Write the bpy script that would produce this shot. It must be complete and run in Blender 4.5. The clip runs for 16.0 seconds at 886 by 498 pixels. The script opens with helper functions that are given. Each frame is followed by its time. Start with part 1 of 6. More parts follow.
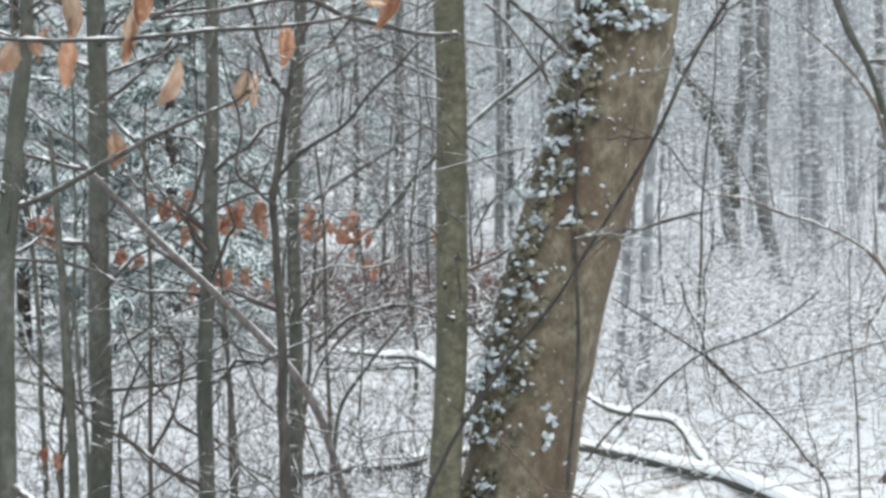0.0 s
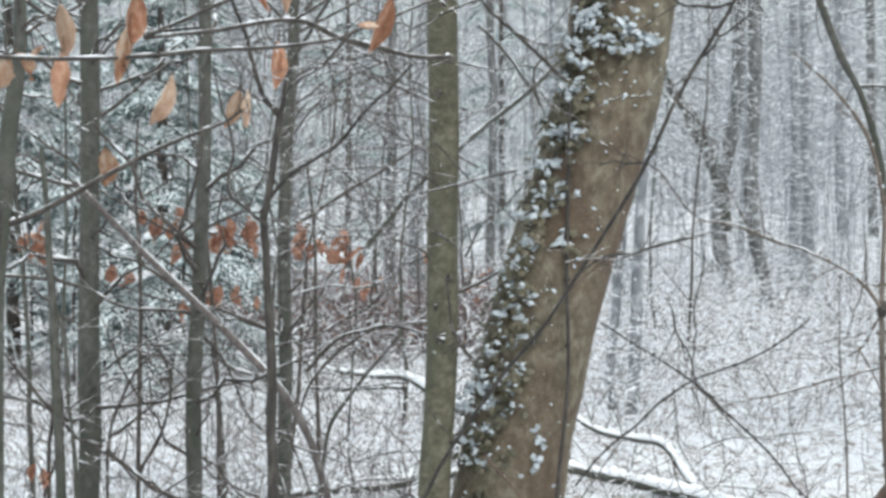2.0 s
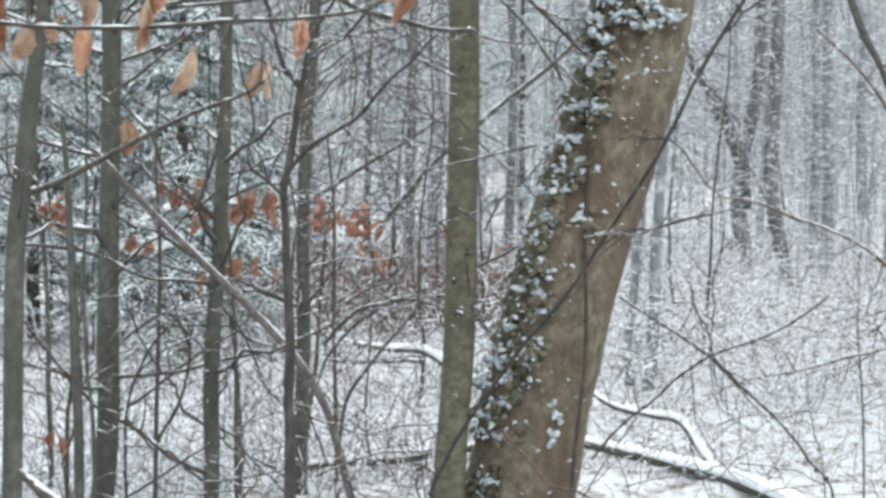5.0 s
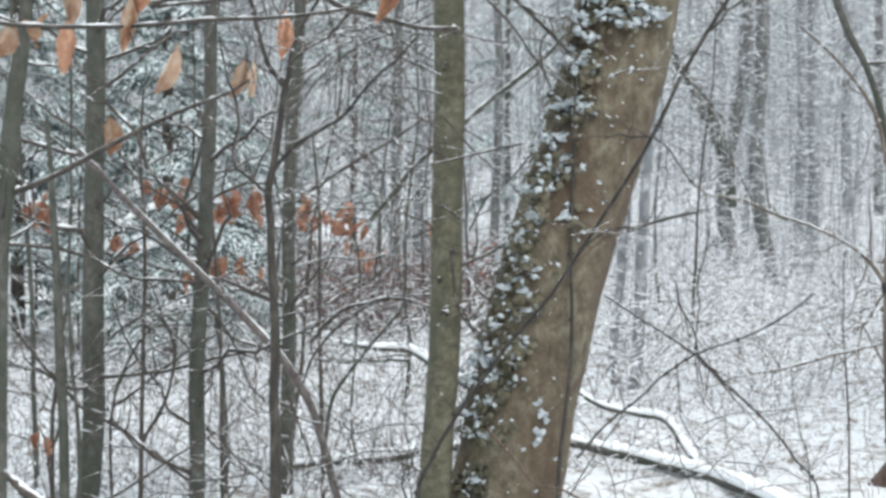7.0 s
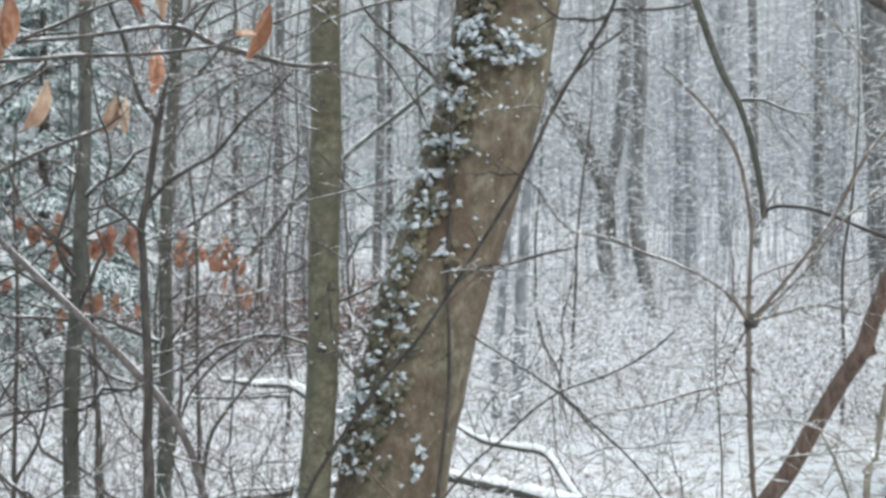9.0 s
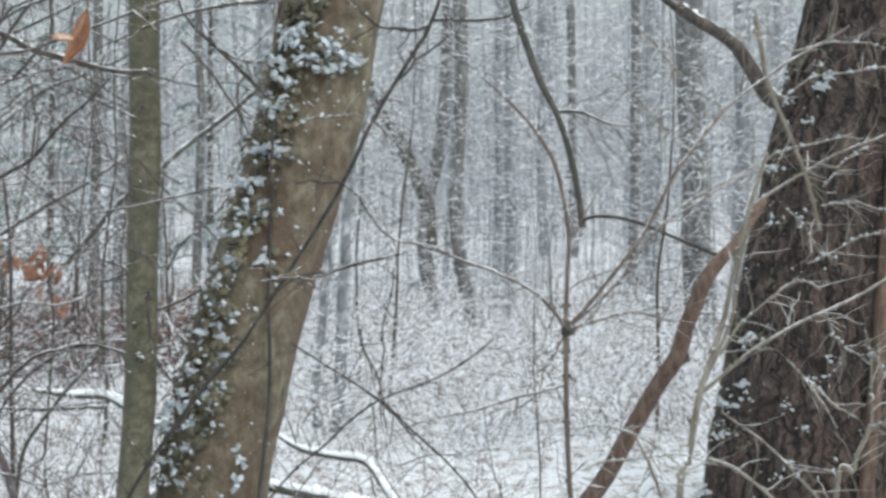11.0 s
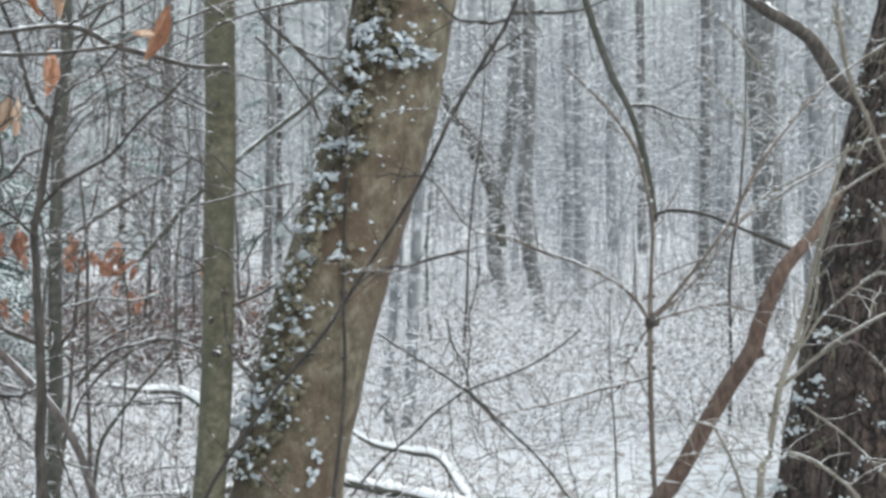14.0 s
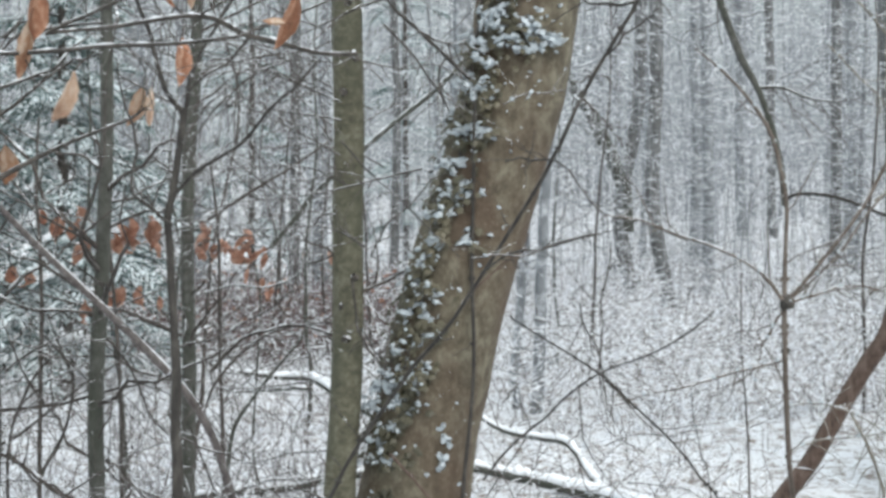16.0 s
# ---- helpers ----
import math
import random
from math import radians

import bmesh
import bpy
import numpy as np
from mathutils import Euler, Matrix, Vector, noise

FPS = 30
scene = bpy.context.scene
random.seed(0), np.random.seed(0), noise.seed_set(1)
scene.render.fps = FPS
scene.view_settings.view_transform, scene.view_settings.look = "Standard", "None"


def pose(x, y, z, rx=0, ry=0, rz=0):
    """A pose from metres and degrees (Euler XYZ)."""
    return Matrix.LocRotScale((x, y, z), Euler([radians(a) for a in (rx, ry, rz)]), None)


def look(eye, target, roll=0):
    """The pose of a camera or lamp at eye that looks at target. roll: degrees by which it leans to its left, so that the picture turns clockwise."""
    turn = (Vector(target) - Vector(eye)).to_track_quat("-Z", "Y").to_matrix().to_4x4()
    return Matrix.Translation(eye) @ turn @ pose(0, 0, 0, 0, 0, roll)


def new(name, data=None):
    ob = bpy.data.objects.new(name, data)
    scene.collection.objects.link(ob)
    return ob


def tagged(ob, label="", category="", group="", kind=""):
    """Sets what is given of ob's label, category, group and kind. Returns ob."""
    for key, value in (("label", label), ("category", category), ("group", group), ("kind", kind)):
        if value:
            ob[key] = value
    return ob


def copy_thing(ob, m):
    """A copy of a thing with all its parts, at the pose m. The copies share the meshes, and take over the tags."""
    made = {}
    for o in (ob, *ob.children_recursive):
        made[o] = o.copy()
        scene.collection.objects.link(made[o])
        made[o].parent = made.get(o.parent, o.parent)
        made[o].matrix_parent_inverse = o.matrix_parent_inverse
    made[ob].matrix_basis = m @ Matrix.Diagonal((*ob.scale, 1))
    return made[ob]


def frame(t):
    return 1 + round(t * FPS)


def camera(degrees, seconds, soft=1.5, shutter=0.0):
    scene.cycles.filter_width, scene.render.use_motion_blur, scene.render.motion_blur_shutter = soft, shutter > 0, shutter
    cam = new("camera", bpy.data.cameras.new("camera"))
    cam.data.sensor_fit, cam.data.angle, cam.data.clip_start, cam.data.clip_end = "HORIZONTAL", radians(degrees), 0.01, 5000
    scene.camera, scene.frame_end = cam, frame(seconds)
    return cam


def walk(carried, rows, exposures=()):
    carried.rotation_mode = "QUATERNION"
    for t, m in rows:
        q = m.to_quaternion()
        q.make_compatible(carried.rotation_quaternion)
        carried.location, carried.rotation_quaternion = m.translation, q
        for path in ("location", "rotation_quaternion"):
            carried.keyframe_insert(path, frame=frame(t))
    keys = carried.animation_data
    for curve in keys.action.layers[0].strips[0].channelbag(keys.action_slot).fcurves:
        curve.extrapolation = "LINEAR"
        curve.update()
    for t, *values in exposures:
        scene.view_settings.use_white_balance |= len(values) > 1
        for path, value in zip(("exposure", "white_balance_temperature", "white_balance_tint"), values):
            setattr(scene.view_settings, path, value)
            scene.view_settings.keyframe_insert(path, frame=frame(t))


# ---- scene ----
# the camera: handheld, turning a little to the right and back
cam = camera(30, 16.0, soft=3.2)
PATH = [
    (0, look((0.0007, 0.0004, 1.6484), (-0.0225, 9.9879, 1.1486), -0.982)),
    (0.5, look((-0.0110, -0.0072, 1.6496), (0.0159, 9.9808, 1.1604), -0.730)),
    (1, look((-0.0058, -0.0036, 1.6525), (0.0145, 9.9825, 1.1254), -0.479)),
    (1.5, look((-0.0005, -0.0049, 1.6553), (-0.1082, 9.9914, 1.4035), -0.377)),
    (2, look((0.0007, 0.0004, 1.6543), (0.0341, 9.9930, 1.2715), -0.362)),
    (2.5, look((0.0012, 0.0019, 1.6533), (0.0516, 9.9927, 1.2273), -0.058)),
    (3, look((0.0028, 0.0004, 1.6533), (0.0031, 9.9919, 1.2420), 0.011)),
    (3.5, look((0.0030, 0.0003, 1.6529), (-0.0438, 9.9910, 1.2229), 0.165)),
    (4, look((0.0004, -0.0007, 1.6521), (-0.0687, 9.9884, 1.1903), 0.257)),
    (4.2, look((-0.0016, -0.0038, 1.6533), (-0.0875, 9.9841, 1.1683), 0.276)),
    (6.5, look((0.0031, 0.0011, 1.6499), (-0.0240, 9.9855, 1.0924), 0.274)),
    (7, look((0.0014, 0.0029, 1.6514), (0.0066, 9.9881, 1.1082), 0.201)),
    (7.5, look((0.0055, 0.0021, 1.6520), (0.0415, 9.9881, 1.1236), 0.186)),
    (8, look((0.0135, -0.0002, 1.6558), (0.1568, 9.9864, 1.1587), 0.084)),
    (8.5, look((0.0232, 0.0029, 1.6571), (0.4349, 9.9858, 1.2414), 0.118)),
    (9, look((0.0249, 0.0052, 1.6581), (0.7331, 9.9745, 1.3229), 0.137)),
    (9.5, look((0.0295, 0.0160, 1.6563), (1.0436, 9.9604, 1.3731), 0.158)),
    (10, look((0.0295, 0.0109, 1.6563), (1.4654, 9.9043, 1.4107), 0.354)),
    (10.2, look((0.0307, 0.0090, 1.6568), (1.5943, 9.8832, 1.4214), 0.390)),
    (12.3, look((0.0129, -0.0143, 1.6539), (1.8586, 9.8073, 1.2948), 0.505)),
    (12.5, look((0.0130, -0.0120, 1.6528), (1.8397, 9.8132, 1.2939), 0.467)),
    (13, look((0.0097, -0.0060, 1.6526), (1.7548, 9.8346, 1.3084), 0.385)),
    (13.5, look((0.0065, 0.0018, 1.6508), (1.5416, 9.8781, 1.3292), 0.203)),
    (14, look((0.0012, -0.0000, 1.6498), (1.3761, 9.9005, 1.3518), 0.201)),
    (14.5, look((0.0004, -0.0028, 1.6506), (1.1622, 9.9263, 1.3999), 0.152)),
    (15, look((-0.0069, 0.0047, 1.6459), (0.9203, 9.9578, 1.3698), -0.027)),
    (15.5, look((-0.0055, 0.0014, 1.6448), (0.7170, 9.9697, 1.3118), -0.169)),
    (16, look((-0.0051, -0.0001, 1.6449), (0.6092, 9.9739, 1.2681), -0.348)),
]
walk(cam, PATH, exposures=[(0.0, 1.19), (8.0, 1.19), (10.0, 1.06), (14.5, 1.05), (16.0, 1.08)])

# ---- overcast winter daylight ----
world = bpy.data.worlds.new("winter_sky")
scene.world = world
world.use_nodes = True
wn, wl = world.node_tree.nodes, world.node_tree.links
wn.clear()
sky = wn.new("ShaderNodeTexSky")
sky.sky_type, sky.sun_disc = "NISHITA", False
sky.sun_elevation, sky.sun_rotation = radians(38), radians(150)
sky.air_density, sky.dust_density, sky.ozone_density = 1.0, 4.0, 1.0
cloud = wn.new("ShaderNodeMix")
cloud.data_type = "RGBA"
cloud.inputs[0].default_value = 0.8
cloud.inputs[7].default_value = (8.1, 8.8, 8.8, 1)
back = wn.new("ShaderNodeBackground")
back.inputs[1].default_value = 0.1
wout = wn.new("ShaderNodeOutputWorld")
wl.new(sky.outputs[0], cloud.inputs[6])
wl.new(cloud.outputs[2], back.inputs[0])
wl.new(back.outputs[0], wout.inputs[0])
sun = new("sun", bpy.data.lights.new("sun", "SUN"))
sun.data.energy, sun.data.angle, sun.data.color = 0.7, radians(40), (1.0, 0.97, 0.93)
sun.matrix_world = look((0, 0, 30), (-8, 13, 12))


# ---- materials ----
def material(name):
    m = bpy.data.materials.new(name)
    m.use_nodes = True
    n, l = m.node_tree.nodes, m.node_tree.links
    n.clear()
    out, bsdf = n.new("ShaderNodeOutputMaterial"), n.new("ShaderNodeBsdfPrincipled")
    l.new(bsdf.outputs[0], out.inputs[0])
    return m, n, l, bsdf


def noise_node(n, l, scale, detail=4.0, rough=0.6, stretch=(1, 1, 1), space="Object"):
    co, mp, ns = n.new("ShaderNodeTexCoord"), n.new("ShaderNodeMapping"), n.new("ShaderNodeTexNoise")
    mp.inputs[3].default_value = stretch
    ns.inputs["Scale"].default_value, ns.inputs["Detail"].default_value, ns.inputs["Roughness"].default_value = scale, detail, rough
    l.new(co.outputs[space], mp.inputs[0])
    l.new(mp.outputs[0], ns.inputs["Vector"])
    return ns.outputs["Fac"]


def ramp(n, l, fac, stops):
    r = n.new("ShaderNodeValToRGB")
    while len(r.color_ramp.elements) < len(stops):
        r.color_ramp.elements.new(0.5)
    for e, (p, c) in zip(r.color_ramp.elements, stops):
        e.position, e.color = p, (*c, 1)
    l.new(fac, r.inputs[0])
    return r.outputs[0]


def mix(n, l, fac, a, b):
    x = n.new("ShaderNodeMix")
    x.data_type = "RGBA"
    for socket, v in ((x.inputs[0], fac), (x.inputs[6], a), (x.inputs[7], b)):
        if isinstance(v, (int, float)):
            socket.default_value = v
        elif isinstance(v, tuple):
            socket.default_value = (*v, 1)
        else:
            l.new(v, socket)
    return x.outputs[2]


def maths(n, l, op, a, b=0.0, clamp=False):
    x = n.new("ShaderNodeMath")
    x.operation, x.use_clamp = op, clamp
    for socket, v in zip(x.inputs, (a, b)):
        if isinstance(v, (int, float)):
            socket.default_value = v
        else:
            l.new(v, socket)
    return x.outputs[0]


def bump(n, l, bsdf, height, strength, dist):
    b = n.new("ShaderNodeBump")
    b.inputs["Strength"].default_value, b.inputs["Distance"].default_value = strength, dist
    l.new(height, b.inputs["Height"])
    l.new(b.outputs[0], bsdf.inputs["Normal"])


SNOW = (0.80, 0.83, 0.88)


def snow_cover(n, l, colour, low, high, breakup, scale=14.0):
    """Snow that lies on what faces up, in broken patches."""
    geo, sep = n.new("ShaderNodeNewGeometry"), n.new("ShaderNodeSeparateXYZ")
    l.new(geo.outputs["Normal"], sep.inputs[0])
    patch = noise_node(n, l, scale, 3.0)
    up = maths(n, l, "ADD", sep.outputs[2], maths(n, l, "MULTIPLY", maths(n, l, "SUBTRACT", patch, 0.5), breakup))
    mr = n.new("ShaderNodeMapRange")
    mr.inputs[1].default_value, mr.inputs[2].default_value = low, high
    l.new(up, mr.inputs[0])
    return mix(n, l, mr.outputs[0], colour, SNOW)


def bark(name, dark, mid, light, scale=9.0, stretch=(1, 1, 0.35), low=0.35, high=0.6, breakup=1.2, rough=0.85, lump=0.004, stain=None):
    m, n, l, b = material(name)
    fine = noise_node(n, l, scale, 6.0, 0.65, stretch)
    broad = noise_node(n, l, scale * 0.16, 3.0, 0.5, (1, 1, 0.6))
    col = ramp(n, l, fine, [(0.36, dark), (0.5, mid), (0.66, light)])
    if stain:
        col = mix(n, l, ramp(n, l, broad, [(0.42, (0, 0, 0)), (0.62, (1, 1, 1))]), col, mix(n, l, 0.7, col, stain))
    fleck = noise_node(n, l, scale * 4.5, 4.0, 0.7, (1, 1, 0.8))
    col = mix(n, l, ramp(n, l, fleck, [(0.56, (0, 0, 0)), (0.68, (0.55, 0.55, 0.55))]), col, light)
    col = mix(n, l, ramp(n, l, fleck, [(0.32, (0.6, 0.6, 0.6)), (0.43, (0, 0, 0))]), col, dark)
    info = n.new("ShaderNodeObjectInfo")
    col = mix(n, l, maths(n, l, "MULTIPLY", info.outputs["Random"], 0.25), col, dark)
    l.new(snow_cover(n, l, col, low, high, breakup), b.inputs["Base Color"])
    b.inputs["Roughness"].default_value = rough
    bump(n, l, b, fine, 0.6, lump)
    return m


MAT_BEECH = bark("beech_bark", (0.054, 0.043, 0.028), (0.106, 0.09, 0.062), (0.19, 0.172, 0.128), 20.0, (1, 1, 0.75), 0.6, 0.85, 0.8, stain=(0.07, 0.04, 0.025), lump=0.012)
MAT_SAPLING = bark("sapling_bark", (0.044, 0.042, 0.027), (0.084, 0.08, 0.053), (0.14, 0.136, 0.1), 26.0, (1, 1, 1.3), 0.5, 0.8, 0.8, stain=(0.052, 0.056, 0.036))
MAT_GREY = bark("grey_bark", (0.036, 0.037, 0.032), (0.067, 0.068, 0.059), (0.118, 0.12, 0.109), 28.0, (1, 1, 0.7), 0.45, 0.75, 1.0, stain=(0.04, 0.047, 0.034))
MAT_DARK = bark("dark_bark", (0.03, 0.027, 0.024), (0.065, 0.056, 0.05), (0.13, 0.115, 0.10), 28.0, (1, 1, 0.4), 0.55, 0.85, 1.2)


def pine_material():
    """Long uneven plates of brown bark between dark cracks that wander upwards."""
    m, n, l, b = material("pine_bark")
    co, mp, warp, add = n.new("ShaderNodeTexCoord"), n.new("ShaderNodeMapping"), n.new("ShaderNodeTexNoise"), n.new("ShaderNodeVectorMath")
    scaled = n.new("ShaderNodeVectorMath")
    warp.inputs["Scale"].default_value, warp.inputs["Detail"].default_value = 9.0, 4.0
    scaled.operation, scaled.inputs[3].default_value = "SCALE", 0.16
    mp.inputs[3].default_value = (1, 1, 0.15)
    l.new(co.outputs["Object"], warp.inputs["Vector"])
    l.new(warp.outputs["Color"], scaled.inputs[0])
    l.new(co.outputs["Object"], add.inputs[0])
    l.new(scaled.outputs[0], add.inputs[1])
    l.new(add.outputs[0], mp.inputs[0])
    edges = []
    for size in (10.0, 23.0):
        v = n.new("ShaderNodeTexVoronoi")
        v.feature = "DISTANCE_TO_EDGE"
        v.inputs["Scale"].default_value = size
        l.new(mp.outputs[0], v.inputs["Vector"])
        edges.append(v.outputs["Distance"])
    open_a = maths(n, l, "MULTIPLY", edges[0], 9.0, True)
    open_b = maths(n, l, "MULTIPLY", edges[1], 8.0, True)
    plate = maths(n, l, "MULTIPLY", open_a, maths(n, l, "ADD", maths(n, l, "MULTIPLY", open_b, 0.45), 0.55))
    grain = noise_node(n, l, 60.0, 5.0, 0.7, (1, 1, 0.45))
    broad = noise_node(n, l, 3.0, 3.0, 0.5, (1, 1, 0.5))
    skin = ramp(n, l, grain, [(0.3, (0.042, 0.028, 0.024)), (0.5, (0.084, 0.059, 0.051)), (0.7, (0.145, 0.113, 0.101))])
    skin = mix(n, l, ramp(n, l, broad, [(0.4, (0, 0, 0)), (0.65, (0.7, 0.7, 0.7))]), skin, mix(n, l, 0.6, skin, (0.05, 0.048, 0.04)))
    col = mix(n, l, plate, (0.009, 0.007, 0.006), skin)
    l.new(snow_cover(n, l, col, 0.62, 0.85, 0.9), b.inputs["Base Color"])
    b.inputs["Roughness"].default_value = 0.9
    bump(n, l, b, maths(n, l, "ADD", plate, maths(n, l, "MULTIPLY", grain, 0.25)), 1.0, 0.035)
    return m


MAT_PINE = pine_material()
MAT_VINE = bark("vine_bark", (0.045, 0.028, 0.021), (0.088, 0.057, 0.044), (0.15, 0.108, 0.088), 30.0, (1, 1, 0.3), 0.95, 1.15, 0.6)
MAT_TWIG = bark("twig_bark", (0.03, 0.026, 0.023), (0.062, 0.053, 0.047), (0.12, 0.104, 0.093), 40.0, (1, 1, 0.5), 0.7, 1.1, 1.2)
MAT_BLACK = bark("wet_dark_bark", (0.022, 0.019, 0.017), (0.046, 0.04, 0.035), (0.09, 0.079, 0.07), 34.0, (1, 1, 0.4), 0.7, 1.0, 1.2)
MAT_BARE = bark("bare_wet_bark", (0.018, 0.016, 0.015), (0.036, 0.032, 0.028), (0.072, 0.065, 0.058), 34.0, (1, 1, 0.4), 1.05, 1.25, 0.5)
MAT_SHOOT = bark("pale_shoot_bark", (0.10, 0.09, 0.072), (0.165, 0.152, 0.127), (0.26, 0.245, 0.212), 40.0, (1, 1, 0.4), 0.6, 1.0, 1.2)
MAT_TAN = bark("tan_shoot_bark", (0.06, 0.047, 0.038), (0.108, 0.088, 0.074), (0.19, 0.162, 0.142), 40.0, (1, 1, 0.4), 0.6, 1.0, 1.2)
# Far bark: falling-snow haze put into paler, bluer colours, with frost and snow patches.
MAT_FAR = bark("hazed_frosty_bark", (0.105, 0.114, 0.124), (0.182, 0.195, 0.21), (0.285, 0.3, 0.318), 12.0, (1, 1, 0.3), 0.0, 0.8, 1.5)


def snow_material(name, low, high):
    m, n, l, b = material(name)
    fine, broad = noise_node(n, l, 60.0, 4.0), noise_node(n, l, 3.0, 3.0)
    l.new(mix(n, l, broad, low, high), b.inputs["Base Color"])
    b.inputs["Roughness"].default_value = 0.75
    bump(n, l, b, fine, 0.4, 0.01)
    return m


MAT_BUSH = bark("bush_bark", (0.085, 0.054, 0.053), (0.155, 0.108, 0.107), (0.225, 0.172, 0.172), 30.0, (1, 1, 0.4), 0.8, 1.1, 0.9)
MAT_STALK = bark("mauve_stalk_bark", (0.075, 0.063, 0.06), (0.14, 0.121, 0.117), (0.22, 0.197, 0.19), 40.0, (1, 1, 0.4), 0.6, 1.0, 1.2)
MAT_SNOW = snow_material("snow", (0.70, 0.73, 0.78), (0.80, 0.82, 0.85))
# Snow on trunks and buds, its colour greyed to stand in for shade.
MAT_SHADED_SNOW = snow_material("shaded_snow", (0.35, 0.40, 0.44), (0.52, 0.57, 0.60))
MAT_FROST = snow_material("frosty_snow", (0.52, 0.59, 0.62), (0.68, 0.74, 0.77))


def ground_material():
    m, n, l, b = material("snowy_forest_floor")
    broad, mid, fine = noise_node(n, l, 0.5, 4.0), noise_node(n, l, 7.0, 6.0, 0.75), noise_node(n, l, 38.0, 5.0, 0.7)
    litter = ramp(n, l, fine, [(0.3, (0.07, 0.054, 0.045)), (0.5, (0.16, 0.124, 0.106)), (0.7, (0.27, 0.22, 0.19))])
    snow = mix(n, l, broad, (0.62, 0.65, 0.70), (0.75, 0.77, 0.80))
    bare = maths(n, l, "ADD", maths(n, l, "MULTIPLY", mid, 0.75), maths(n, l, "MULTIPLY", fine, 0.35))
    l.new(mix(n, l, ramp(n, l, bare, [(0.535, (0, 0, 0)), (0.65, (1, 1, 1))]), snow, litter), b.inputs["Base Color"])
    b.inputs["Roughness"].default_value = 0.8
    bump(n, l, b, maths(n, l, "ADD", mid, maths(n, l, "MULTIPLY", fine, 0.5)), 0.7, 0.06)
    return m


MAT_GROUND = ground_material()


def leaf_material(name, dark, mid, light, scale=40.0, rough=0.6, glow=0.0):
    m, n, l, b = material(name)
    fine = noise_node(n, l, scale, 5.0, 0.6)
    info = n.new("ShaderNodeObjectInfo")
    col = ramp(n, l, fine, [(0.36, dark), (0.5, mid), (0.64, light)])
    col = mix(n, l, maths(n, l, "MULTIPLY", info.outputs["Random"], 0.5), col, light)
    l.new(col, b.inputs["Base Color"])
    b.inputs["Roughness"].default_value = rough
    bump(n, l, b, fine, 0.4, 0.002)
    if glow:
        tr, mx = n.new("ShaderNodeBsdfTranslucent"), n.new("ShaderNodeMixShader")
        mx.inputs[0].default_value = glow
        l.new(col, tr.inputs[0])
        l.new(b.outputs[0], mx.inputs[1])
        l.new(tr.outputs[0], mx.inputs[2])
        l.new(mx.outputs[0], n["Material Output"].inputs[0])
    return m


MAT_LEAF = leaf_material("dry_beech_leaf", (0.27, 0.105, 0.055), (0.42, 0.2, 0.115), (0.58, 0.39, 0.285), 6.0, 0.6, 0.35)
MAT_LEAF_PALE = leaf_material("pale_dry_leaf", (0.36, 0.17, 0.10), (0.50, 0.33, 0.225), (0.64, 0.54, 0.45), 4.0, 0.6, 0.35)
MAT_LEAF_FAR = leaf_material("rusty_leaf", (0.25, 0.11, 0.075), (0.40, 0.2, 0.135), (0.52, 0.33, 0.25), 6.0, 0.6, 0.35)
MAT_IVY = leaf_material("ivy_leaf", (0.034, 0.033, 0.019), (0.064, 0.058, 0.034), (0.098, 0.086, 0.054), 3.0, 0.5)


def needle_material():
    """Blue-green needles with frost on what faces up."""
    m, n, l, b = material("conifer_needle")
    fine = noise_node(n, l, 9.0, 4.0, 0.6)
    col = ramp(n, l, fine, [(0.36, (0.07, 0.125, 0.117)), (0.5, (0.135, 0.2, 0.192)), (0.66, (0.225, 0.29, 0.29))])
    l.new(snow_cover(n, l, col, 0.1, 1.1, 0.9, 9.0), b.inputs["Base Color"])
    b.inputs["Roughness"].default_value = 0.7
    return m


MAT_NEEDLE = needle_material()


# ---- mesh helpers ----
def rng_of(seed):
    return np.random.default_rng(seed)


def spline(ctrl, n):
    """n points evenly along a smooth curve through the control points (any number of columns)."""
    c = np.array(ctrl, float)
    if len(c) == 2:
        s = np.linspace(0, 1, n)[:, None]
        return c[0] * (1 - s) + c[1] * s
    e = np.vstack([2 * c[0] - c[1], c, 2 * c[-1] - c[-2]])
    u = np.linspace(0, len(c) - 1, n)
    i = np.minimum(u.astype(int), len(c) - 2)
    t = (u - i)[:, None]
    a, b, d, g = e[i], e[i + 1], e[i + 2], e[i + 3]
    return 0.5 * (2 * b + (d - a) * t + (2 * a - 5 * b + 4 * d - g) * t**2 + (3 * b - a - 3 * d + g) * t**3)


def tube_arrays(paths, radii, sides):
    """Vertices and quads of many tubes at once: paths (m, k, 3), radii (m, k)."""
    p, r = np.asarray(paths, float), np.asarray(radii, float)
    m, k, _ = p.shape
    tan = np.gradient(p, axis=1)
    tan /= np.linalg.norm(tan, axis=2, keepdims=True) + 1e-9
    ref = np.where(np.abs(tan.mean(1)[:, 2:3]) > 0.8, [[0.2, -1.0, 0.0]], [[0.0, 0.0, 1.0]])[:, None, :]
    n1 = np.cross(tan, ref)
    n1 /= np.linalg.norm(n1, axis=2, keepdims=True) + 1e-9
    n2 = np.cross(n1, tan)
    a = np.arange(sides) * 2 * np.pi / sides + 0.5
    v = p[:, :, None] + r[:, :, None, None] * (np.cos(a)[:, None] * n1[:, :, None] + np.sin(a)[:, None] * n2[:, :, None])
    i = np.arange(m * k * sides).reshape(m, k, sides)
    j = np.roll(i, -1, axis=2)
    f = np.stack([i[:, :-1], j[:, :-1], j[:, 1:], i[:, 1:]], -1).reshape(-1, 4)
    return v.reshape(-1, 3), f


